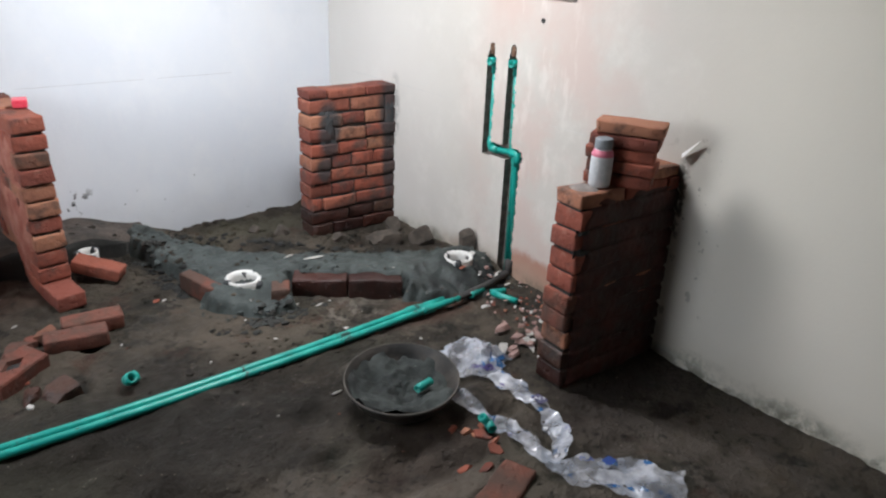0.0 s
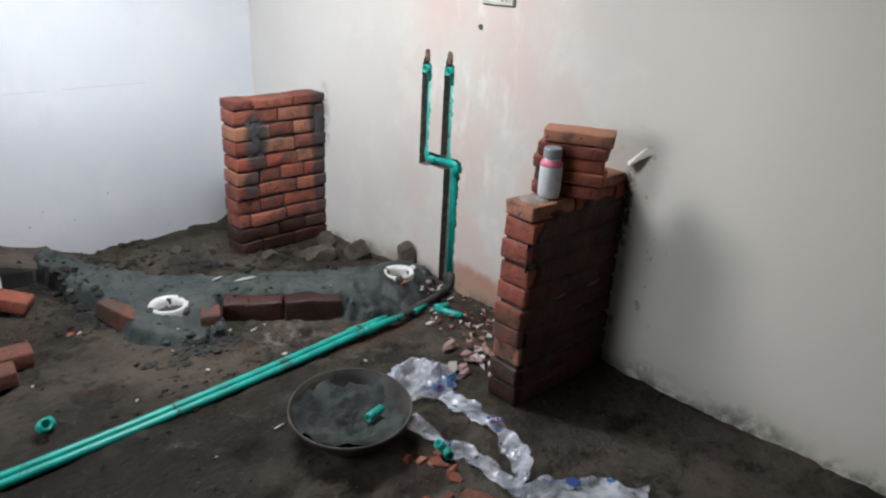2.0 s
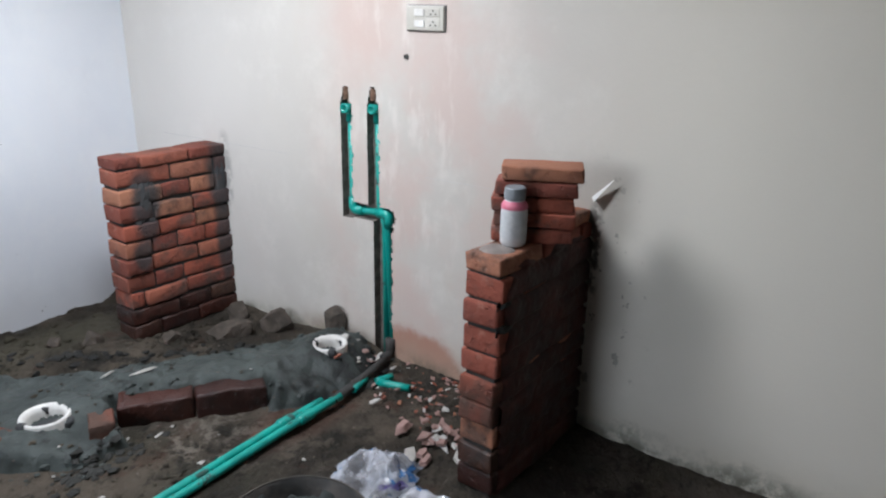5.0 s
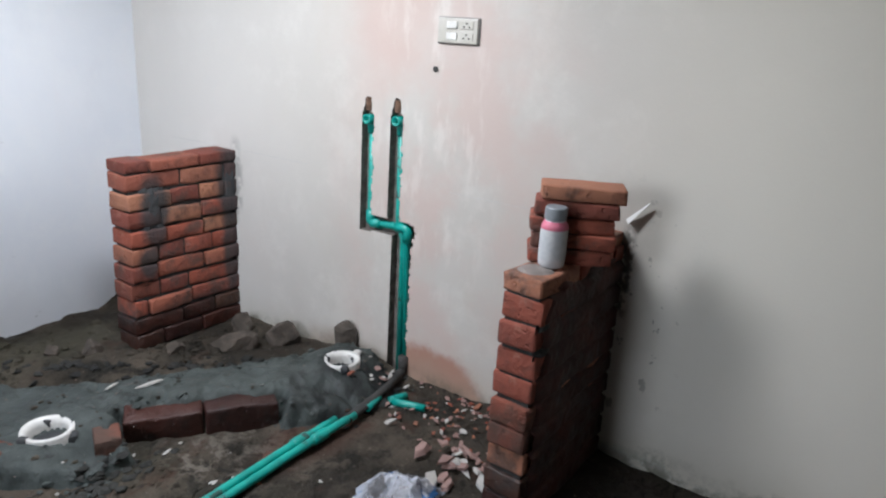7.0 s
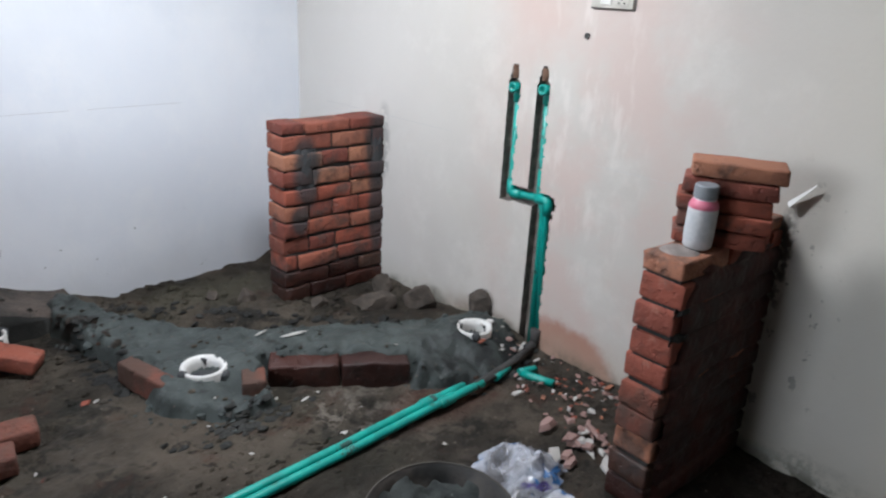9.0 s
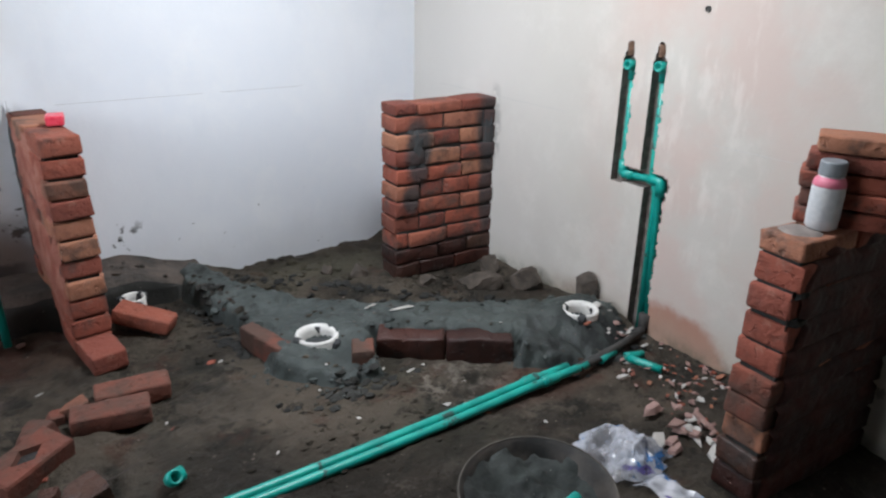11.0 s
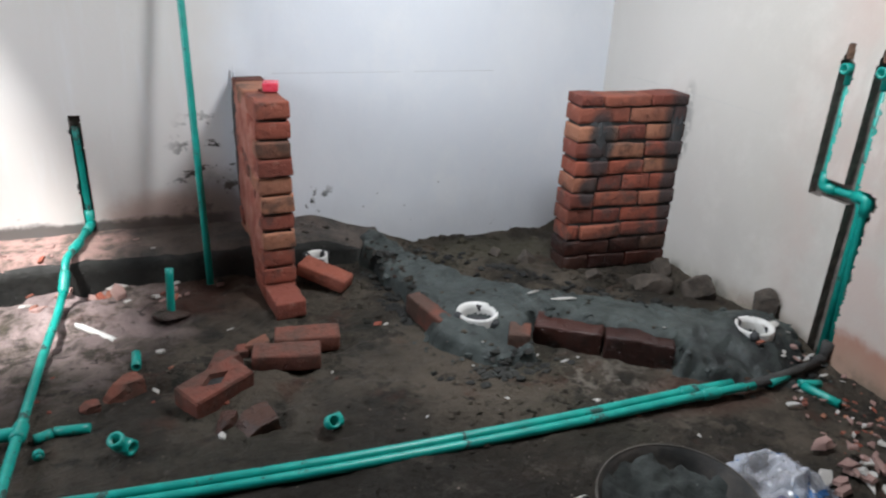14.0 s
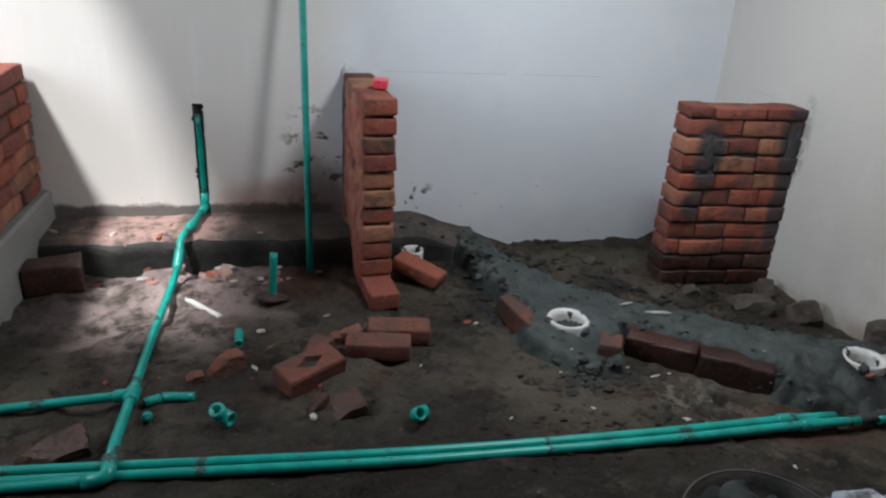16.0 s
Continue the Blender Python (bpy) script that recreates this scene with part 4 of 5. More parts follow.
# stones and broken concrete at the foot of the corner pier
def stone_bm(size, seed, sub=3):
    """A lump broken along a few flat planes."""
    bm = bmesh.new()
    bmesh.ops.create_icosphere(bm, subdivisions=sub, radius=0.6)
    r = random.Random(seed)
    for _ in range(9):
        d = Vector((r.uniform(-1, 1), r.uniform(-1, 1), r.uniform(-0.7, 1))).normalized()
        h = r.uniform(0.30, 0.46)
        for v in bm.verts:
            over = v.co.dot(d) - h
            if over > 0:
                v.co -= d * over
    for v in bm.verts:
        v.co += noise.noise_vector(v.co * 6 + Vector((seed, 0, 0))) * 0.03
        v.co = Vector((v.co.x * size[0], v.co.y * size[1], v.co.z * size[2]))
    return bm


STONE = simple("dusty_stone", (0.045, 0.036, 0.028), (0.115, 0.093, 0.076), 16, 0.92, 0.008)
for k, (x, y, s, turn, label) in enumerate(((-0.25, -0.86, (0.20, 0.10, 0.10), -30, "grey broken concrete lump at the pier's foot"), (-0.06, -0.97, (0.10, 0.16, 0.13), 0, "brown stone against the cream wall"),
                                            (-0.08, -0.74, (0.13, 0.09, 0.09), 20, "rounded grey stone at the pier's foot"), (-0.42, -0.75, (0.10, 0.07, 0.06), 50, "small lump of dried mortar"),
                                            (-0.03, -1.27, (0.05, 0.10, 0.12), 10, "broken brown plaster piece against the wall"), (-0.62, -0.52, (0.08, 0.07, 0.07), 10, "dark soil lump by the pier"),
                                            (-0.74, -0.45, (0.05, 0.05, 0.05), 40, "dark soil lump by the pier"))):
    ob = part("stone", stone_bm(s, k * 3.3 + 1), STONE, None)
    ob.matrix_world = pose(x, y, support_z(x, y) + s[2] * 0.26, 0, 0, turn)
    tagged(ob, label, "stone", "stones round the corner pier")

# ---------------------------------------------------------------- green water pipes
R = 0.0138


def straight(a, b, k=8):
    a, b = Vector(a), Vector(b)
    return [a.lerp(b, i / k) for i in range(k + 1)]


def bend(points, radius, k=5):
    """Rounds the corners of a polyline."""
    pts = [Vector(p) for p in points]
    out = [pts[0]]
    for a, b, c in zip(pts, pts[1:], pts[2:]):
        u, v = (a - b).normalized(), (c - b).normalized()
        p, q = b + u * radius, b + v * radius
        for i in range(k + 1):
            t = i / k
            out.append(p * (1 - t) ** 2 + b * 2 * t * (1 - t) + q * t * t)
    out.append(pts[-1])
    return out


def pipe(parent, points, radius=R, name="pipe"):
    return part(name, sweep_bm(points, radius), GREEN, parent, "", True)


def collar(parent, a, b, name="coupling", k=1.36):
    a, b = Vector(a), Vector(b)
    pts = [a, a.lerp(b, 0.04), a.lerp(b, 0.12), a.lerp(b, 0.88), a.lerp(b, 0.96), b]
    return part(name, sweep_bm(pts, R * k, hollow=False, radii=[R * 1.02, R * (k - 0.1), R * k, R * k, R * (k - 0.1), R * 1.02]), GREEN, parent, "", True)


def elbow(parent, a, corner, c, name="elbow", k=1.36):
    pts = bend((a, corner, c), 0.018, 6)
    return part(name, sweep_bm(pts, R * k, hollow=True), GREEN, parent, "", True)


# two long runs side by side across the floor
for y0, y1, x1, z, label in ((-1.474, -1.571, -0.415, 0.019, "long green plastic water pipe lying across the floor"), (-1.512, -1.600, -0.352, 0.018, "green plastic water pipe lying beside another on the floor")):
    run = root("water_pipe", (-3.0, y0, 0.0), label, "pipe", "water pipes across the floor")
    pts = []
    for i in range(41):
        t = i / 40
        x = (x1 + 3.0) * t
        pts.append((x, (y1 - y0) * t - 0.022 * math.sin(math.pi * t) ** 1.5 + 0.003 * math.sin(t * 9), z + 0.012 * smooth01(0.75, 1.0, t)))
    pipe(run, pts)
    collar(run, pts[37], pts[38])
joint = root("pipe_joint", (-0.36, -1.60, 0.0), "mud-caked pipe joint leading to the wall feeds", "pipe")
part("caked_pipe", rough_bm(sweep_bm(bend(((-0.03, 0.004, 0.030), (0.16, 0.020, 0.032), (0.335, 0.05, 0.036)), 0.05, 8), R * 1.08, hollow=False), 0.004, 30, 4), MORTAR, joint, "pipe caked in dark mud", True)
part("elbow", rough_bm(sweep_bm(bend(((0.30, 0.05, 0.036), (0.352, 0.055, 0.036), (0.356, 0.055, 0.10)), 0.02), R * 1.4, hollow=False), 0.005, 30, 6), MORTAR, joint, "elbow caked in dark mud", True)
# the branch that crosses them and climbs the plinth to the north wall
branch = root("branch_pipe", (-2.45, -1.21, 0.0), "green branch pipe crossing the floor and climbing to the wall", "pipe")
zb = 0.050
pipe(branch, straight((-0.55, -0.335, 0.018), (0.0, -0.345, 0.022)))
elbow(branch, (-0.05, -0.344, 0.022), (0.006, -0.346, 0.03), (0.004, -0.29, 0.045))
pipe(branch, [(0.004, -0.33, 0.036), (0.004, -0.25, zb), (0.0, -0.08, 0.035), (-0.002, 0.10, 0.024), (0.0, 0.40, 0.022), (0.012, 0.70, 0.030), (0.022, 0.82, 0.06)])
collar(branch, (0.0, -0.035, 0.032), (0.0, 0.035, 0.028), "tee", 1.5)
collar(branch, (-0.05, -0.004, 0.030), (0.0, 0.0, 0.030), "tee_branch")
pipe(branch, straight((-0.40, -0.02, 0.020), (-0.02, -0.002, 0.030)))
pipe(branch, bend(((0.020, 0.80, 0.055), (0.03, 0.90, 0.145), (0.055, 1.00, 0.150), (0.085, 1.19, 0.156)), 0.03))
collar(branch, (0.020, 0.80, 0.052), (0.028, 0.865, 0.112))
collar(branch, (0.047, 0.97, 0.149), (0.066, 1.05, 0.151))
elbow(branch, (0.080, 1.15, 0.155), (0.092, 1.222, 0.158), (0.092, 1.224, 0.22))
pipe(branch, straight((0.092, 1.224, 0.18), (0.088, 1.224, 0.565)))

RUST = simple("rusty_stain", (0.10, 0.055, 0.035), (0.17, 0.10, 0.065), 40, 0.95, 0.004)
tagged(part("pipe_plug", sweep_bm(straight((-2.364, 0.012, 0.56), (-2.364, 0.012, 0.612), 3), R * 0.95, hollow=False), RUST, branch, "brown plugged end"), "")

# the two feeds in the chase of the east wall
D = 0.020
feeds = root("feed_pipes", (0.0, -1.52, 0.0), "pair of green feed pipes chased into the cream wall", "pipe")
pipe(feeds, bend(((D, 0.172, 0.955), (D, 0.170, 0.582), (D, 0.006, 0.592), (D - 0.004, -0.024, 0.02)), 0.02))
pipe(feeds, bend(((D, 0.044, 0.965), (D + 0.006, 0.044, 0.600), (D + 0.006, 0.020, 0.55), (D, 0.012, 0.02)), 0.02))
for y, z in ((0.174, 0.965), (0.045, 0.972)):
    elbow(feeds, (D, y, z - 0.05), (D, y, z), (D - 0.040, y, z + 0.002), "outlet_elbow", 1.3)
elbow(feeds, (D, 0.171, 0.63), (D, 0.170, 0.582), (D, 0.118, 0.585))
elbow(feeds, (D, 0.05, 0.588), (D, 0.000, 0.592), (D, -0.002, 0.54))
part("chase_end", rough_bm(sweep_bm(straight((0.012, 0.180, 0.995), (0.012, 0.182, 1.04), 3), 0.017, hollow=False), 0.004, 40, 1), RUST, feeds, "raw brown end of the chase")
part("chase_end", rough_bm(sweep_bm(straight((0.012, 0.050, 1.005), (0.012, 0.052, 1.045), 3), 0.018, hollow=False), 0.004, 40, 2), RUST, feeds, "raw brown end of the chase")

# a tall length leaning on the north wall, and a short stub
lean = root("water_pipe", (-1.922, -0.35, 0.0), "tall green plastic pipe standing on the floor, leaning to the wall", "pipe")
pipe(lean, straight((0, 0, 0.0), (-0.010, 0.330, 1.62)))
stub = root("pipe_stub", (-2.07, -0.575, 0.0), "short green pipe stub standing up from the floor", "pipe")
pipe(stub, straight((0, 0, -0.01), (0.010, 0.012, 0.175)), R * 1.05)
dirt = part("mud_collar", stone_bm((0.12, 0.07, 0.03), 5), MUD, stub, "", True)
dirt.location = (0.0, -0.01, 0.006)


def cut_piece(x, y, turn, long, label, lift=0.0, tilt=0.0, z=None, k=1.0):
    zz = support_z(x, y) + R * k if z is None else z
    ob = part("pipe_offcut", sweep_bm(straight((-long / 2, 0, 0), (long / 2, 0, 0), 3), R * k), GREEN, None, "", True)
    ob.matrix_world = pose(x, y, zz, 0, tilt, turn)
    return tagged(ob, label, "pipe offcut", "green pipe offcuts")


def fitting(x, y, turn, label, scale=1.25, roll=0.0):
    pts = bend(((-0.036, 0, 0), (0, 0, 0), (0, 0.036, 0)), 0.014, 6)
    ob = part("pipe_elbow", sweep_bm(pts, R * scale), GREEN, None, "", True)
    ob.matrix_world = pose(x, y, support_z(x, y) + R * scale + 0.004, roll, 0, turn)
    return tagged(ob, label, "pipe fitting", "loose pipe fittings")


cut_piece(-2.175, -0.90, 92, 0.085, "short green pipe offcut on the mud", k=1.05)
cut_piece(-2.325, -1.213, -6, 0.09, "short green pipe offcut on the mud", k=1.0)
cut_piece(-2.395, -1.222, 24, 0.045, "tiny green pipe offcut on the mud", k=1.0)
cut_piece(-0.165, -1.69, -75, 0.12, "green pipe offcut among the wall debris", k=1.0)
cut_piece(-0.15, -1.63, -20, 0.07, "green pipe offcut among the wall debris", k=0.9)
cut_piece(-0.245, -1.592, 12, 0.09, "green pipe end leading to the wall", k=1.0)
fitting(-1.662, -1.40, 200, "green plastic elbow lying loose on the mud", 1.5, 40)
fitting(-2.195, -1.345, 140, "green plastic elbow lying loose on the mud", 1.6, 60)
fitting(-0.832, -2.293, 70, "small green fitting on the mud", 1.1, 50)
ob = part("pipe_ring", sweep_bm(straight((0, -0.008, 0), (0, 0.008, 0), 2), R * 1.0), GREEN, None, "", True)
ob.matrix_world = pose(-2.396, -1.30, support_z(-2.396, -1.30) + 0.012, 0, 0, 15)
tagged(ob, "thin green pipe ring lying on the mud", "pipe offcut", "green pipe offcuts")

# white plastic pipe piece
ob = part("conduit_offcut", sweep_bm(straight((-0.115, 0, 0), (0.115, 0, 0), 4), 0.011), WHITE_PVC, None, "", True)
ob.matrix_world = pose(-2.325, -0.622, support_z(-2.325, -0.622) + 0.012, 0, 0, -49)
tagged(ob, "white plastic conduit offcut lying on the mud", "conduit")

# ---------------------------------------------------------------- drain sockets
def drain(x, y, z, r, label):
    ob = root("drain_socket", (x, y, z), label, "drain pipe", "white drain sockets in the cement")
    part("socket", lathe_bm([(r * 0.74, -0.08), (r * 0.74, 0.008), (r * 0.80, 0.025), (r * 0.96, 0.030), (r, 0.022), (r, -0.08)], 36), WHITE_PVC, ob, "white plastic rim smeared with cement", True)
    part("plug", lathe_bm([(0, -0.012), (r * 0.5, -0.016), (r * 0.76, -0.02)], 28), SMEAR, ob, "grey cement plug inside", True)
    for k in range(9):
        bm = bmesh.new()
        a = k * 2.1 + x
        m = Matrix.Translation((math.cos(a) * r * 0.98, math.sin(a) * r * 0.98, 0.004 + 0.02 * ((k * 7) % 3) / 3)) @ Matrix.Scale(0.014 + 0.012 * ((k * 5) % 4) / 4, 4)
        bmesh.ops.create_icosphere(bm, subdivisions=1, radius=1.0, matrix=m)
        part("cement_blob", rough_bm(bm, 0.006, 40, 2), SMEAR, ob, "", True)
    return ob


drain(-1.052, -1.000, 0.060, 0.075, "white plastic drain socket set in wet cement")
drain(-0.185, -1.395, 0.084, 0.068, "white plastic drain socket set in cement by the wall")
drain(-1.50, -0.36, 0.06, 0.045, "small white drain socket behind the leaning brick")

# ---------------------------------------------------------------- the iron pan
IRON = simple("grimy_iron", (0.020, 0.020, 0.019), (0.070, 0.060, 0.052), 12, 0.55, 0.002, 0.4)
PX, PY = -0.975, -2.025
pan = root("mortar_pan", (PX, PY, ground_z(PX, PY) + 0.004), "round iron mortar pan with a cement-caked inside", "mortar pan")
pan.matrix_world = pose(PX, PY, ground_z(PX, PY) + 0.006, 3.0, -3.0, 0)
part("bowl", lathe_bm([(0, 0.004), (0.05, 0.006), (0.10, 0.025), (0.140, 0.058), (0.168, 0.095), (0.184, 0.122), (0.191, 0.124), (0.191, 0.119), (0.176, 0.092), (0.147, 0.052), (0.105, 0.016), (0.05, 0.0), (0, 0.0)], 56), IRON, pan, "", True)
part("rim", lathe_bm([(0.188 + 0.0028 * math.cos(a), 0.1235 + 0.0028 * math.sin(a)) for a in [i * math.pi / 4 for i in range(9)]], 56), simple("worn_iron_rim", (0.045, 0.040, 0.034), (0.11, 0.095, 0.080), 14, 0.75, 0.002, 0.1), pan, "worn bright rim", True)


def cake(r, a):
    """Height of the leftover mortar inside the pan, heaped towards one side and ragged where it meets the iron."""
    x, y = r * math.cos(a), r * math.sin(a)
    return 0.074 - 0.11 * x - 0.02 * y + 0.9 * r * r + 0.030 * n3(x * 11, y * 11, 3) + 0.014 * n3(x * 34, y * 34, 7) + 0.006 * n3(x * 80, y * 80, 2)


bm = bmesh.new()
rings = []
for j in range(25):
    r = 0.176 * j / 24
    rings.append([bm.verts.new((r * math.cos(a), r * math.sin(a), cake(r, a))) for a in [2 * math.pi * k / 72 for k in range(72)]] if j else [bm.verts.new((0, 0, cake(0, 0)))])
for k in range(72):
    bm.faces.new((rings[0][0], rings[1][k], rings[1][(k + 1) % 72]))
for a, b in zip(rings[1:], rings[2:]):
    for k in range(72):
        bm.faces.new((a[k], b[k], b[(k + 1) % 72], a[(k + 1) % 72]))
part("mortar_cake", bm, cement_material("leftover_mortar", (0.009, 0.011, 0.0105), (0.040, 0.046, 0.043), 0.7), pan, "dark leftover mortar caked in the pan", True)
cut_piece(PX + 0.04, PY - 0.065, 10, 0.065, "short green pipe offcut lying in the pan", z=0.094, k=1.0)

# ---------------------------------------------------------------- things on the piers and walls
bottle = root("bottle", (-0.352, -2.243, P2_TOP + 0.004), "grey-white plastic bottle with grey screw cap on the pier", "bottle")
BOTTLE = simple("white_bottle_plastic", (0.50, 0.50, 0.51), (0.60, 0.60, 0.61), 20, 0.4, 0.0005)
part("body", lathe_bm([(0, 0.0), (0.030, 0.0), (0.0345, 0.005), (0.035, 0.02), (0.035, 0.098), (0.033, 0.110), (0.027, 0.120), (0.026, 0.128), (0, 0.128)], 32), BOTTLE, bottle, "", True)
part("neck_band", lathe_bm([(0.0352, 0.101), (0.0358, 0.103), (0.0335, 0.1125), (0.0285, 0.1205), (0.0265, 0.122)], 32), simple("pink_print", (0.55, 0.12, 0.20), (0.62, 0.18, 0.25), 30, 0.5, 0.0005), bottle, "pink band round the shoulder", True)
part("cap", lathe_bm([(0, 0.158), (0.026, 0.158), (0.0285, 0.155), (0.029, 0.128), (0.027, 0.125), (0, 0.125)], 32), simple("grey_cap", (0.20, 0.22, 0.24), (0.26, 0.28, 0.30), 20, 0.5, 0.0005), bottle, "grey ribbed screw cap", False)
part("label", lathe_bm([(0.0354, 0.022), (0.0356, 0.024), (0.0356, 0.092), (0.0354, 0.094)], 32), simple("pale_label", (0.46, 0.48, 0.50), (0.56, 0.57, 0.58), 40, 0.6, 0.0003), bottle, "worn pale paper label", True)

dab = part("mortar_dab", rough_bm(lathe_bm([(0, 0.006), (0.02, 0.005), (0.04, 0.003), (0.05, -0.002)], 18), 0.004, 30, 3), simple("dried_mortar", (0.20, 0.17, 0.155), (0.30, 0.26, 0.24), 22, 0.9, 0.004), None, "", True)
dab.matrix_world = pose(-0.405, -2.225, P2_TOP, 0, 0, 20)
tagged(dab, "flat dab of grey mortar on the pier's top", "mortar")
pink = part("plastic_box", box_bm(-0.040, 0.040, -0.028, 0.028, 0, 0.032, 0.007, segments=2), simple("pink_plastic", (0.72, 0.06, 0.10), (0.82, 0.10, 0.14), 8, 0.35, 0.0005), None)
pink.matrix_world = pose(-1.650, -0.36, 0.757, 0, 0, 80)
tagged(pink, "small bright pink plastic box on the pier's top", "plastic box")

bm = box_bm(-0.040, 0.048, -0.011, 0.011, -0.0006, 0.0006)
for v in bm.verts:
    if v.co.x > 0:
        v.co.y *= 0.12
card = part("card", bm, simple("white_card", (0.72, 0.72, 0.70), (0.8, 0.8, 0.78), 6, 0.7, 0.0003), None)
along = Vector((0.0, -0.069, 0.078)).normalized()
across = Vector((-0.70, 0.50, 0.45)).cross(along).normalized()
card.matrix_world = Matrix.Translation((-0.016, -2.350, 0.814)) @ Matrix((along, across, along.cross(across))).transposed().to_4x4()
tagged(card, "white card leaning on the wall behind the bricks", "card")

# switch plate
plate = root("switch_plate", (0.0, -1.698, 1.284), "cream modular switch plate on the wall", "switch")
SW = simple("cream_switch_plastic", (0.46, 0.44, 0.39), (0.54, 0.52, 0.47), 12, 0.4, 0.0004)
part("plate", box_bm(-0.012, 0.0, -0.074, 0.074, -0.038, 0.038, 0.004, segments=2), SW, plate)
part("frame", box_bm(-0.005, 0.001, -0.079, 0.079, -0.042, 0.042, 0.003), simple("grey_switch_back", (0.22, 0.21, 0.2), (0.3, 0.29, 0.27), 14, 0.6, 0.0004), plate, "greyed back frame")
DARK = simple("dark_gap", (0.03, 0.03, 0.03), (0.06, 0.06, 0.055), 30, 0.8, 0.0005)
for z in (-0.017, 0.017):
    part("rocker", box_bm(-0.016, -0.010, 0.0, 0.040, z - 0.0115, z + 0.0115, 0.002), WHITE_PVC, plate)
    socket = part("socket", box_bm(-0.014, -0.010, -0.060, -0.010, z - 0.013, z + 0.013, 0.002), SW, plate)
    for y, dz in ((-0.045, -0.005), (-0.025, -0.005), (-0.035, 0.006)):
        part("pin_hole", box_bm(-0.0146, -0.0138, y - 0.003, y + 0.003, z + dz - 0.0025, z + dz + 0.0025), DARK, socket)
plug = part("wall_plug", sweep_bm(straight((-0.006, 0, 0), (0.01, 0, 0), 2), 0.009, 10), DARK, None)
plug.matrix_world = pose(0, -1.618, 1.160)
tagged(plug, "dark wall plug hole below the switch", "wall plug")

# pencil levelling line on both walls
GRAPHITE = simple("pencil", (0.42, 0.42, 0.42), (0.55, 0.54, 0.53), 60, 0.8, 0.0001)
for a, b in ((-1.60, -1.05), (-0.98, -0.60)):
    tagged(part("pencil_line", box_bm(a, b, -0.0006, 0.0, 0.7590, 0.7601), GRAPHITE, None), "faint pencilled levelling line on the wall", "line", kind="structure")
for a, b in ((-1.05, -0.22), (-2.0, -1.70)):
    tagged(part("pencil_line", box_bm(-0.0006, 0.0, a, b, 0.7586, 0.7597), GRAPHITE, None), "faint pencilled levelling line on the wall", "line", kind="structure")


# ---------------------------------------------------------------- polythene
def ribbon(name, path, widths, label, seed, lift=0.022):
    """A crumpled strip of thin sheet lying along path."""
    pts = [Vector((*p, 0)) for p in path]
    rows = []
    bm = bmesh.new()
    steps, across = 22 * (len(pts) - 1), 18
    for i in range(steps + 1):
        f = i / steps * (len(pts) - 1)
        k = min(int(f), len(pts) - 2)
        t = f - k
        p = pts[k].lerp(pts[k + 1], t)
        way = (pts[k + 1] - pts[k]).normalized()
        side = Vector((-way.y, way.x, 0))
        w = widths[k] * (1 - t) + widths[k + 1] * t
        row = []
        for j in range(across + 1):
            s = (j / across - 0.5) * w * (1 + 0.5 * n3(f * 2.3, 0.0 if j < across / 2 else 5.0, seed))
            q = p + side * s
            q.x += 0.012 * n3(f * 3, j * 0.2, seed + 4)
            q.y += 0.012 * n3(f * 3, j * 0.2, seed + 7)
            a, b = q.x * 0.8 + q.y * 0.6, q.y * 0.8 - q.x * 0.6
            z = support_z(q.x, q.y) + 0.005 + lift * (0.75 - abs(n3(a * 13, b * 7, seed + 2)) * 2.2) * 0.8 + 0.35 * lift * (0.5 - abs(n3(a * 34, b * 22, seed + 5)) * 1.6)
            z = max(z, support_z(q.x, q.y) + 0.003)
            row.append(bm.verts.new((q.x, q.y, z)))
        rows.append(row)
    for a, b in zip(rows, rows[1:]):
        for j in range(across):
            bm.faces.new((a[j], a[j + 1], b[j + 1], b[j]))
    ob = part(name, bm, POLY, None, "", True)
    return tagged(ob, label, "plastic bag")


ribbon("torn_plastic_sheet", ((-0.81, -2.10), (-0.80, -2.23), (-0.79, -2.34), (-0.78, -2.44), (-0.782, -2.525)), (0.05, 0.06, 0.065, 0.06, 0.03), "long torn strip of clear printed polythene on the mud", 1.3)
twist = ribbon("torn_plastic_sheet", ((-0.615, -2.06), (-0.612, -2.19), (-0.613, -2.30), (-0.64, -2.415), (-0.69, -2.495), (-0.775, -2.53)), (0.10, 0.085, 0.06, 0.065, 0.06, 0.03), "twisted strip of blue-printed clear polythene on the mud", 5.1)
wide = ribbon("torn_plastic_sheet", ((-0.80, -2.52), (-0.735, -2.63), (-0.655, -2.735), (-0.565, -2.845)), (0.03, 0.17, 0.19, 0.13), "wide end of torn clear polythene with blue print", 9.2, 0.022)


def lettering(words, size, at, turn, parent, material):
    curve = bpy.data.curves.new("lettering", "FONT")
    curve.body, curve.size, curve.extrude = words, size, 0.0004
    curve.align_x, curve.align_y = "CENTER", "CENTER"
    ghost = new("lettering", curve)
    me = bpy.data.meshes.new_from_object(ghost.evaluated_get(bpy.context.evaluated_depsgraph_get()))
    bpy.data.objects.remove(ghost)
    ob = link_part("lettering", me, material, parent, "printed letters")
    ob.matrix_world = pose(*at, 0, 0, turn)
    return ob


WHITE_INK = simple("white_ink", (0.62, 0.62, 0.64), (0.72, 0.72, 0.74), 30, 0.5, 0.0002)
BLUE_INK = simple("blue_ink", (0.02, 0.05, 0.22), (0.03, 0.08, 0.30), 30, 0.5, 0.0002)
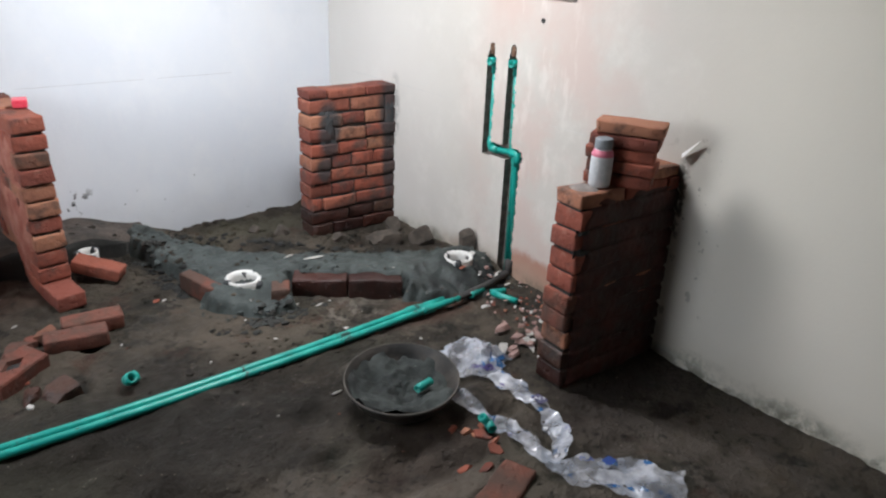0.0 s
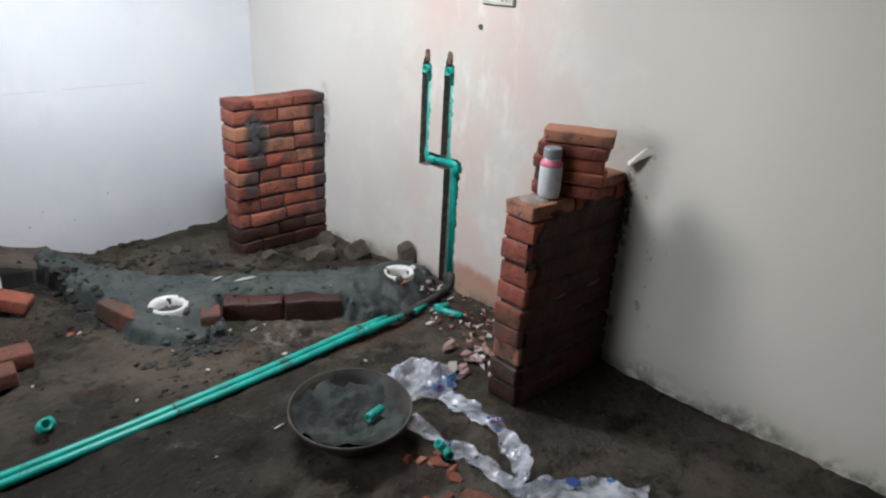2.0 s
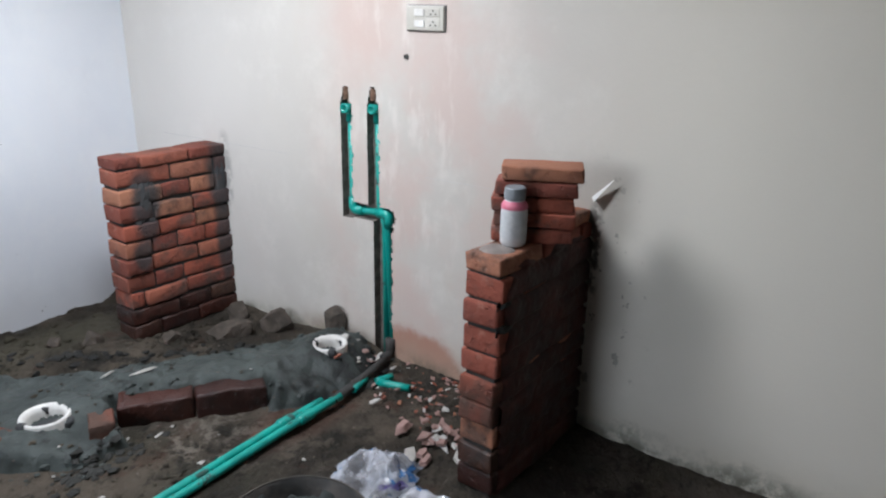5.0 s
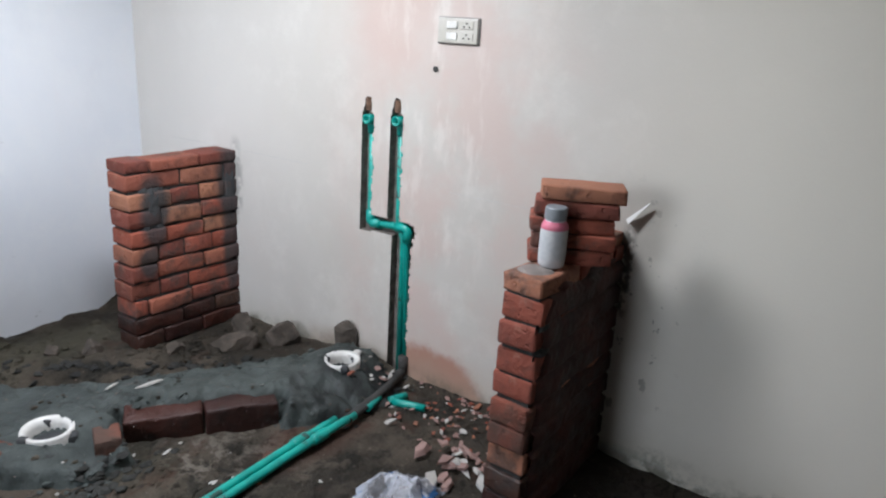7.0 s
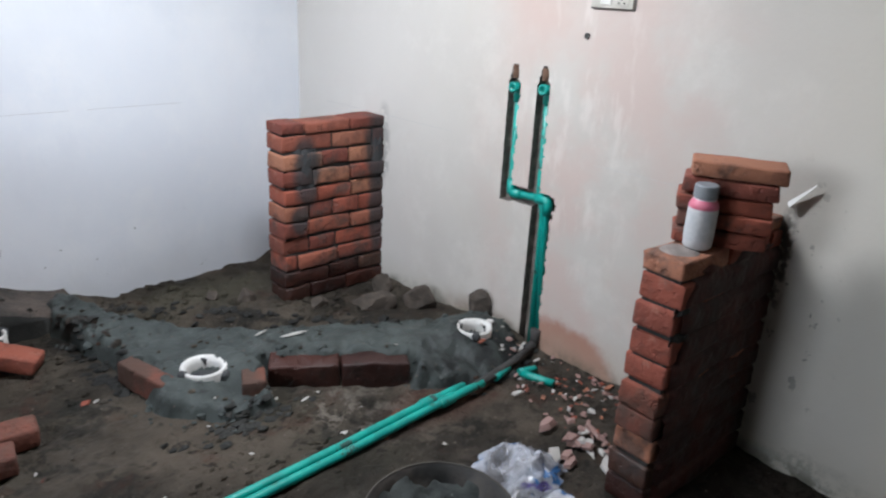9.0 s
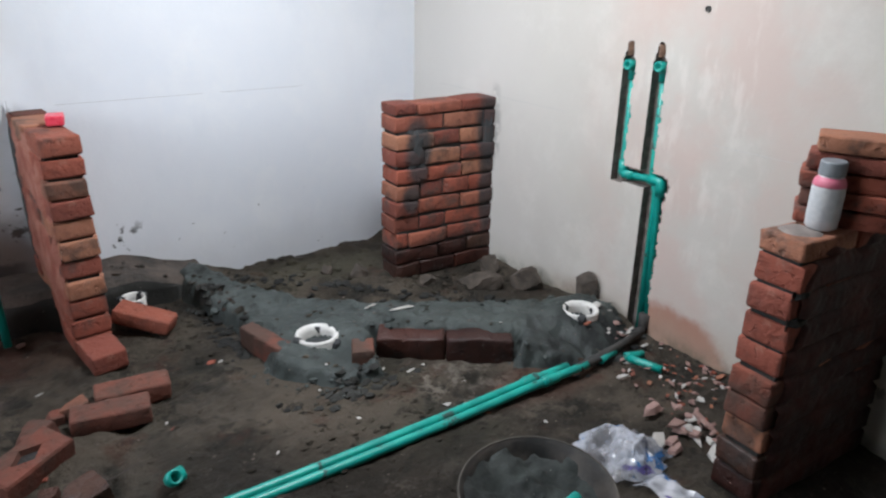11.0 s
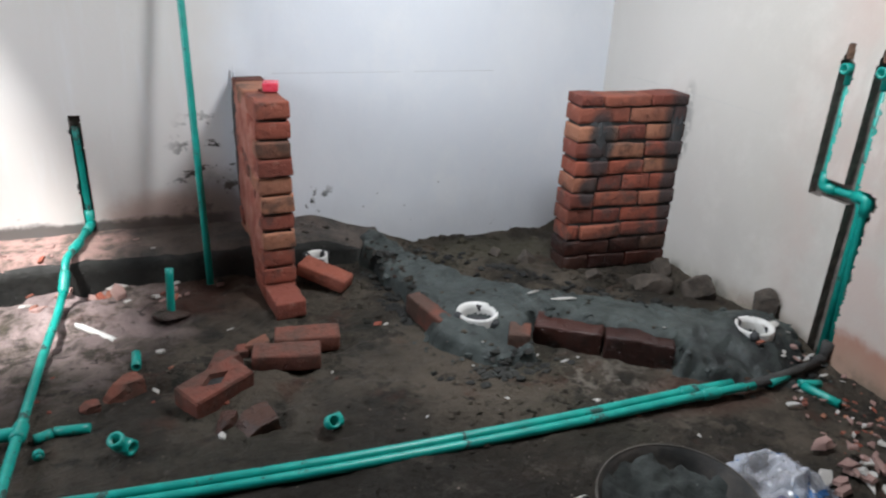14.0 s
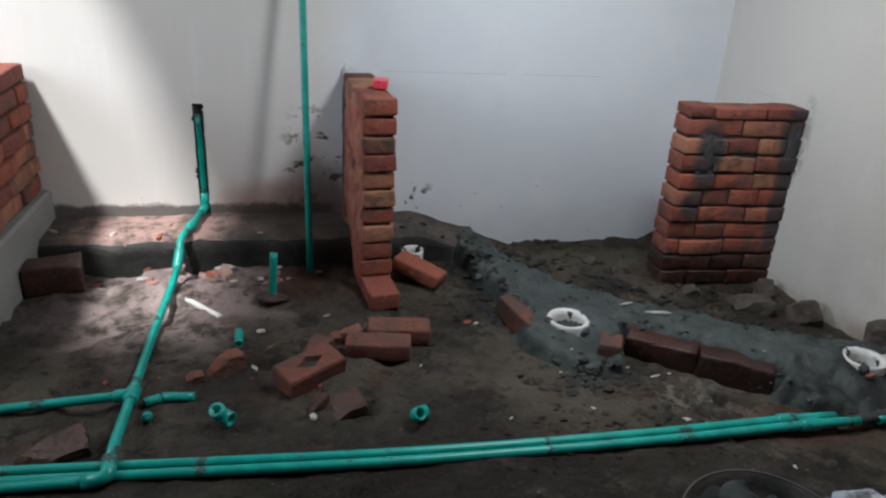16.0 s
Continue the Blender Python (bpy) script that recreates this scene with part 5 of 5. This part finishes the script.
part("print_patch", box_bm(-0.630, -0.594, -2.335, -2.288, 0.030, 0.0306), simple("violet_ink", (0.05, 0.045, 0.11), (0.09, 0.08, 0.17), 30, 0.5, 0.0002), twist, "violet printed patch")
lettering("AST", 0.024, (-0.612, -2.312, 0.032), -48, twist, WHITE_INK)
lettering("PLA", 0.026, (-0.722, -2.605, 0.030), -44, wide, BLUE_INK)
part("print_patch", box_bm(-0.690, -0.655, -2.665, -2.635, 0.028, 0.0286, 0.0), BLUE_INK, wide, "blue printed patch")


def ridge(a, b, c):
    return 1.0 - 2.2 * abs(n3(a, b, c))


def crumple(name, x, y, size, label, seed):
    """Film crushed into sharp folds: two sheets, one lying over the other."""
    bag = root(name, (x, y, ground_z(x, y)), label, "plastic bag", turn=-35)
    for k, (dx, dy, f, high) in enumerate(((0.0, 0.0, 1.0, 0.05), (0.02, -0.01, 0.66, 0.07))):
        verts, faces, rings, seg = [], [], 26, 64
        for i in range(rings + 1):
            t = i / rings
            for j in range(seg):
                a = 2 * math.pi * j / seg
                reach = 1.0 + 0.30 * n3(math.cos(a) * 1.6, math.sin(a) * 1.6, seed + k * 4) + 0.12 * n3(math.cos(a) * 5, math.sin(a) * 5, seed + k)
                px, py = math.cos(a) * t * reach * size[0] * f, math.sin(a) * t * reach * size[1] * f
                wx, wy = px + 0.015 * n3(px * 22, py * 22, seed), py + 0.015 * n3(px * 22, py * 22, seed + 6)
                dome = max(0.0, 1 - t * t)
                z = high * dome * 0.62 + (0.036 * ridge(wx * 15, wy * 13, seed + k * 3) + 0.016 * ridge(wx * 31, wy * 24, seed + k * 7)) * (0.25 + 0.75 * dome)
                verts.append((dx + wx, dy + wy, max(0.002 + 0.002 * k, z)))
        for i in range(rings):
            for j in range(seg):
                m = (j + 1) % seg
                faces.append((i * seg + j, i * seg + m, (i + 1) * seg + m, (i + 1) * seg + j))
        me = bpy.data.meshes.new("fold")
        me.from_pydata(verts, [], faces)
        link_part("fold", me, POLY, bag, "", False)
    return bag


crumple("crumpled_plastic_bag", -0.588, -1.955, (0.132, 0.108, 0.10), "crumpled white and blue polythene bag beside the pan", 2.4)

# ---------------------------------------------------------------- broken plaster and brick chips
CHIP = simple("broken_plaster", (0.33, 0.185, 0.16), (0.50, 0.355, 0.32), 30, 0.9, 0.003)
CHIP2 = simple("pale_lime_chip", (0.52, 0.50, 0.47), (0.66, 0.64, 0.60), 30, 0.9, 0.002)


def shard_mesh(seed):
    r = random.Random(seed)
    k = r.randint(4, 6)
    bm = bmesh.new()
    ring = [(math.cos(2 * math.pi * (i + r.uniform(-0.3, 0.3)) / k) * r.uniform(0.6, 1.1), math.sin(2 * math.pi * (i + r.uniform(-0.3, 0.3)) / k) * r.uniform(0.4, 0.8)) for i in range(k)]
    lo = [bm.verts.new((x * 1.05, y * 1.05, -0.25)) for x, y in ring]
    hi = [bm.verts.new((x * r.uniform(0.75, 1.0), y * r.uniform(0.75, 1.0), 0.25 + r.uniform(-0.1, 0.1))) for x, y in ring]
    bm.faces.new(lo[::-1])
    bm.faces.new(hi)
    for i in range(k):
        m = (i + 1) % k
        bm.faces.new((lo[i], lo[m], hi[m], hi[i]))
    bmesh.ops.recalc_face_normals(bm, faces=bm.faces)
    me = bpy.data.meshes.new("chip")
    bm.to_mesh(me)
    bm.free()
    return me


SHARDS = {}
for key, m in (("plaster", CHIP), ("lime", CHIP2), ("brick", BRICK)):
    SHARDS[key] = [shard_mesh(s + len(key) * 10) for s in range(6)]
    for me in SHARDS[key]:
        me.materials.append(m)


def chips(count, cx, cy, sx, sy, lo, hi, kinds, label, group, seed, pile=0.0):
    r = random.Random(seed)
    for _ in range(count):
        x, y = r.gauss(cx, sx), r.gauss(cy, sy)
        x = min(x, -0.03)
        kind = r.choice(kinds)
        s = r.uniform(lo, hi) * (1.4 if r.random() < 0.12 else 1.0)
        ob = new("chip", r.choice(SHARDS[kind]))
        ob.matrix_world = pose(x, y, support_z(x, y) + s * 0.18 + r.random() * pile, r.uniform(-25, 25), r.uniform(-25, 25), r.uniform(0, 360)) @ Matrix.Diagonal((s * r.uniform(0.9, 1.3), s * r.uniform(0.7, 1.1), s * r.uniform(0.4, 0.8), 1))
        tagged(ob, label, "rubble", group)


PL = "small broken piece of pinkish wall plaster"
chips(95, -0.15, -1.85, 0.10, 0.11, 0.005, 0.017, ("plaster", "plaster", "brick", "brick", "lime"), PL, "plaster debris under the chase", 1, 0.02)
chips(30, -0.34, -2.02, 0.055, 0.07, 0.014, 0.036, ("plaster", "plaster", "plaster", "lime"), PL, "plaster debris by the pier", 2, 0.03)
chips(14, -0.12, -1.48, 0.07, 0.06, 0.010, 0.024, ("plaster", "lime"), PL, "plaster debris round the drain", 3)
chips(26, -2.30, -0.38, 0.22, 0.07, 0.012, 0.035, ("plaster", "brick", "lime"), "broken brick and plaster piece on the floor", "debris below the plinth", 4)
chips(16, -2.40, -0.15, 0.25, 0.05, 0.008, 0.018, ("plaster", "plaster", "lime"), "small chip of plaster on the plinth", "debris on the plinth", 5)
chips(26, -1.9, -1.1, 0.35, 0.25, 0.008, 0.018, ("brick", "brick", "lime"), "small brick chip on the mud", "chips on the floor", 6)
chips(18, -0.9, -1.4, 0.35, 0.22, 0.006, 0.012, ("lime",), "tiny white lime chip", "chips on the floor", 7)
chips(12, -0.95, -2.36, 0.06, 0.05, 0.015, 0.04, ("brick",), "broken brick crumb on the mud", "brick crumbs by the pan", 8)
chips(10, -1.0, -1.9, 0.35, 0.3, 0.006, 0.014, ("lime", "brick"), "tiny chip on the mud", "chips on the floor", 9)
for x, y, turn, s in ((-0.72, -1.02, -12, 0.05), (-0.80, -0.93, 10, 0.03), (-0.06, -1.53, 20, 0.045), (-1.12, -1.85, 0, 0.022), (-0.36, -2.03, 55, 0.06)):
    ob = new("chip", SHARDS["lime"][2])
    ob.matrix_world = pose(x, y, support_z(x, y) + 0.006, 0, 0, turn) @ Matrix.Diagonal((s, s * 0.28, 0.010, 1))
    tagged(ob, "pale splinter of plaster lying in the wet cement", "rubble", "pale splinters")


# ---------------------------------------------------------------- clods nobody could count
def clods(name, spots, material, label):
    r = random.Random(len(spots))
    base = bmesh.new()
    bmesh.ops.create_icosphere(base, subdivisions=1, radius=1.0)
    shape = [v.co.copy() for v in base.verts]
    tris = [[v.index for v in f.verts] for f in base.faces]
    base.free()
    verts, faces = [], []
    for x, y, s in spots:
        z = support_z(x, y) + s * 0.15
        turn = Euler((r.uniform(0, 6), r.uniform(0, 6), r.uniform(0, 6))).to_matrix()
        flat = r.uniform(0.4, 0.8)
        k = len(verts)
        for v in shape:
            q = turn @ (v * r.uniform(0.5, 1.25))
            verts.append((x + q.x * s * 1.2, y + q.y * s, z + q.z * s * flat))
        faces.extend([[i + k for i in f] for f in tris])
    me = bpy.data.meshes.new(name)
    me.from_pydata(verts, [], faces)
    return tagged(link_part(name, me, material, None), label, "clods", kind="stuff")


r = random.Random(12)
spots = []
for (ax, ay), (bx, by) in zip(BED, BED[1:] + BED[:1]):
    for _ in range(int(55 * math.hypot(bx - ax, by - ay))):
        t = r.random()
        spots.append((min(-0.02, ax + t * (bx - ax) + r.gauss(0, 0.028)), ay + t * (by - ay) + r.gauss(0, 0.028), r.uniform(0.003, 0.011) if r.random() < 0.88 else r.uniform(0.011, 0.020)))
for _ in range(25):
    x, y = r.uniform(-1.3, -0.1), r.uniform(-1.55, -0.3)
    if in_poly(x, y, BED):
        spots.append((x, y, r.uniform(0.003, 0.010)))
dark = [(r.gauss(-1.255, 0.035), r.uniform(-0.88, -0.42), r.uniform(0.008, 0.024)) for _ in range(60)]
dark += [(-1.28 + t * 0.99 + r.gauss(0.03, 0.03), -0.155 - t * 1.01 + r.gauss(0.03, 0.03), r.uniform(0.005, 0.022)) for t in [r.uniform(0.14, 1.0) for _ in range(110)]]
dark += [(r.gauss(-1.06, 0.10), r.gauss(-1.26, 0.03), r.uniform(0.004, 0.020)) for _ in range(80)]
clods("mortar_crumbs", dark, BASE_CEMENT, "black wet mortar crumbs heaped beside the cement bed")
spots = [p for p in spots if not (p[1] > -0.42 and p[0] < -1.1)]
clods("cement_clods", spots, CEMENT, "dark wet cement clods along the bed's ragged edge")
spots = [(r.uniform(-2.9, -0.1), r.uniform(-3.0, -0.3), r.uniform(0.003, 0.010)) for _ in range(500)]
spots += [(r.gauss(-0.85, 0.25), min(-0.03, r.gauss(-0.24, 0.14)), r.uniform(0.004, 0.016) if r.random() < 0.85 else r.uniform(0.016, 0.035)) for _ in range(170)]
spots += [(r.gauss(-1.35, 0.12), r.gauss(-0.55, 0.14), r.uniform(0.005, 0.016)) for _ in range(80)]
spots += [(r.gauss(-1.1, 0.2), r.gauss(-1.45, 0.1), r.uniform(0.004, 0.013)) for _ in range(120)]
spots += [(r.gauss(-0.3, 0.15), r.gauss(-0.75, 0.1), r.uniform(0.006, 0.020)) for _ in range(120)]
clods("soil_clods", [(min(x, -0.02), y, s) for x, y, s in spots], MUD, "brown soil crumbs scattered over the mud floor")

# fine grit
spots = [(r.uniform(-2.9, -0.1), r.uniform(-2.9, -0.35), r.uniform(0.0015, 0.004)) for _ in range(1100)]
clods("grit", spots, simple("brown_grit", (0.10, 0.08, 0.065), (0.20, 0.16, 0.135), 40, 0.9, 0.001), "fine pale brown grit trodden into the mud")
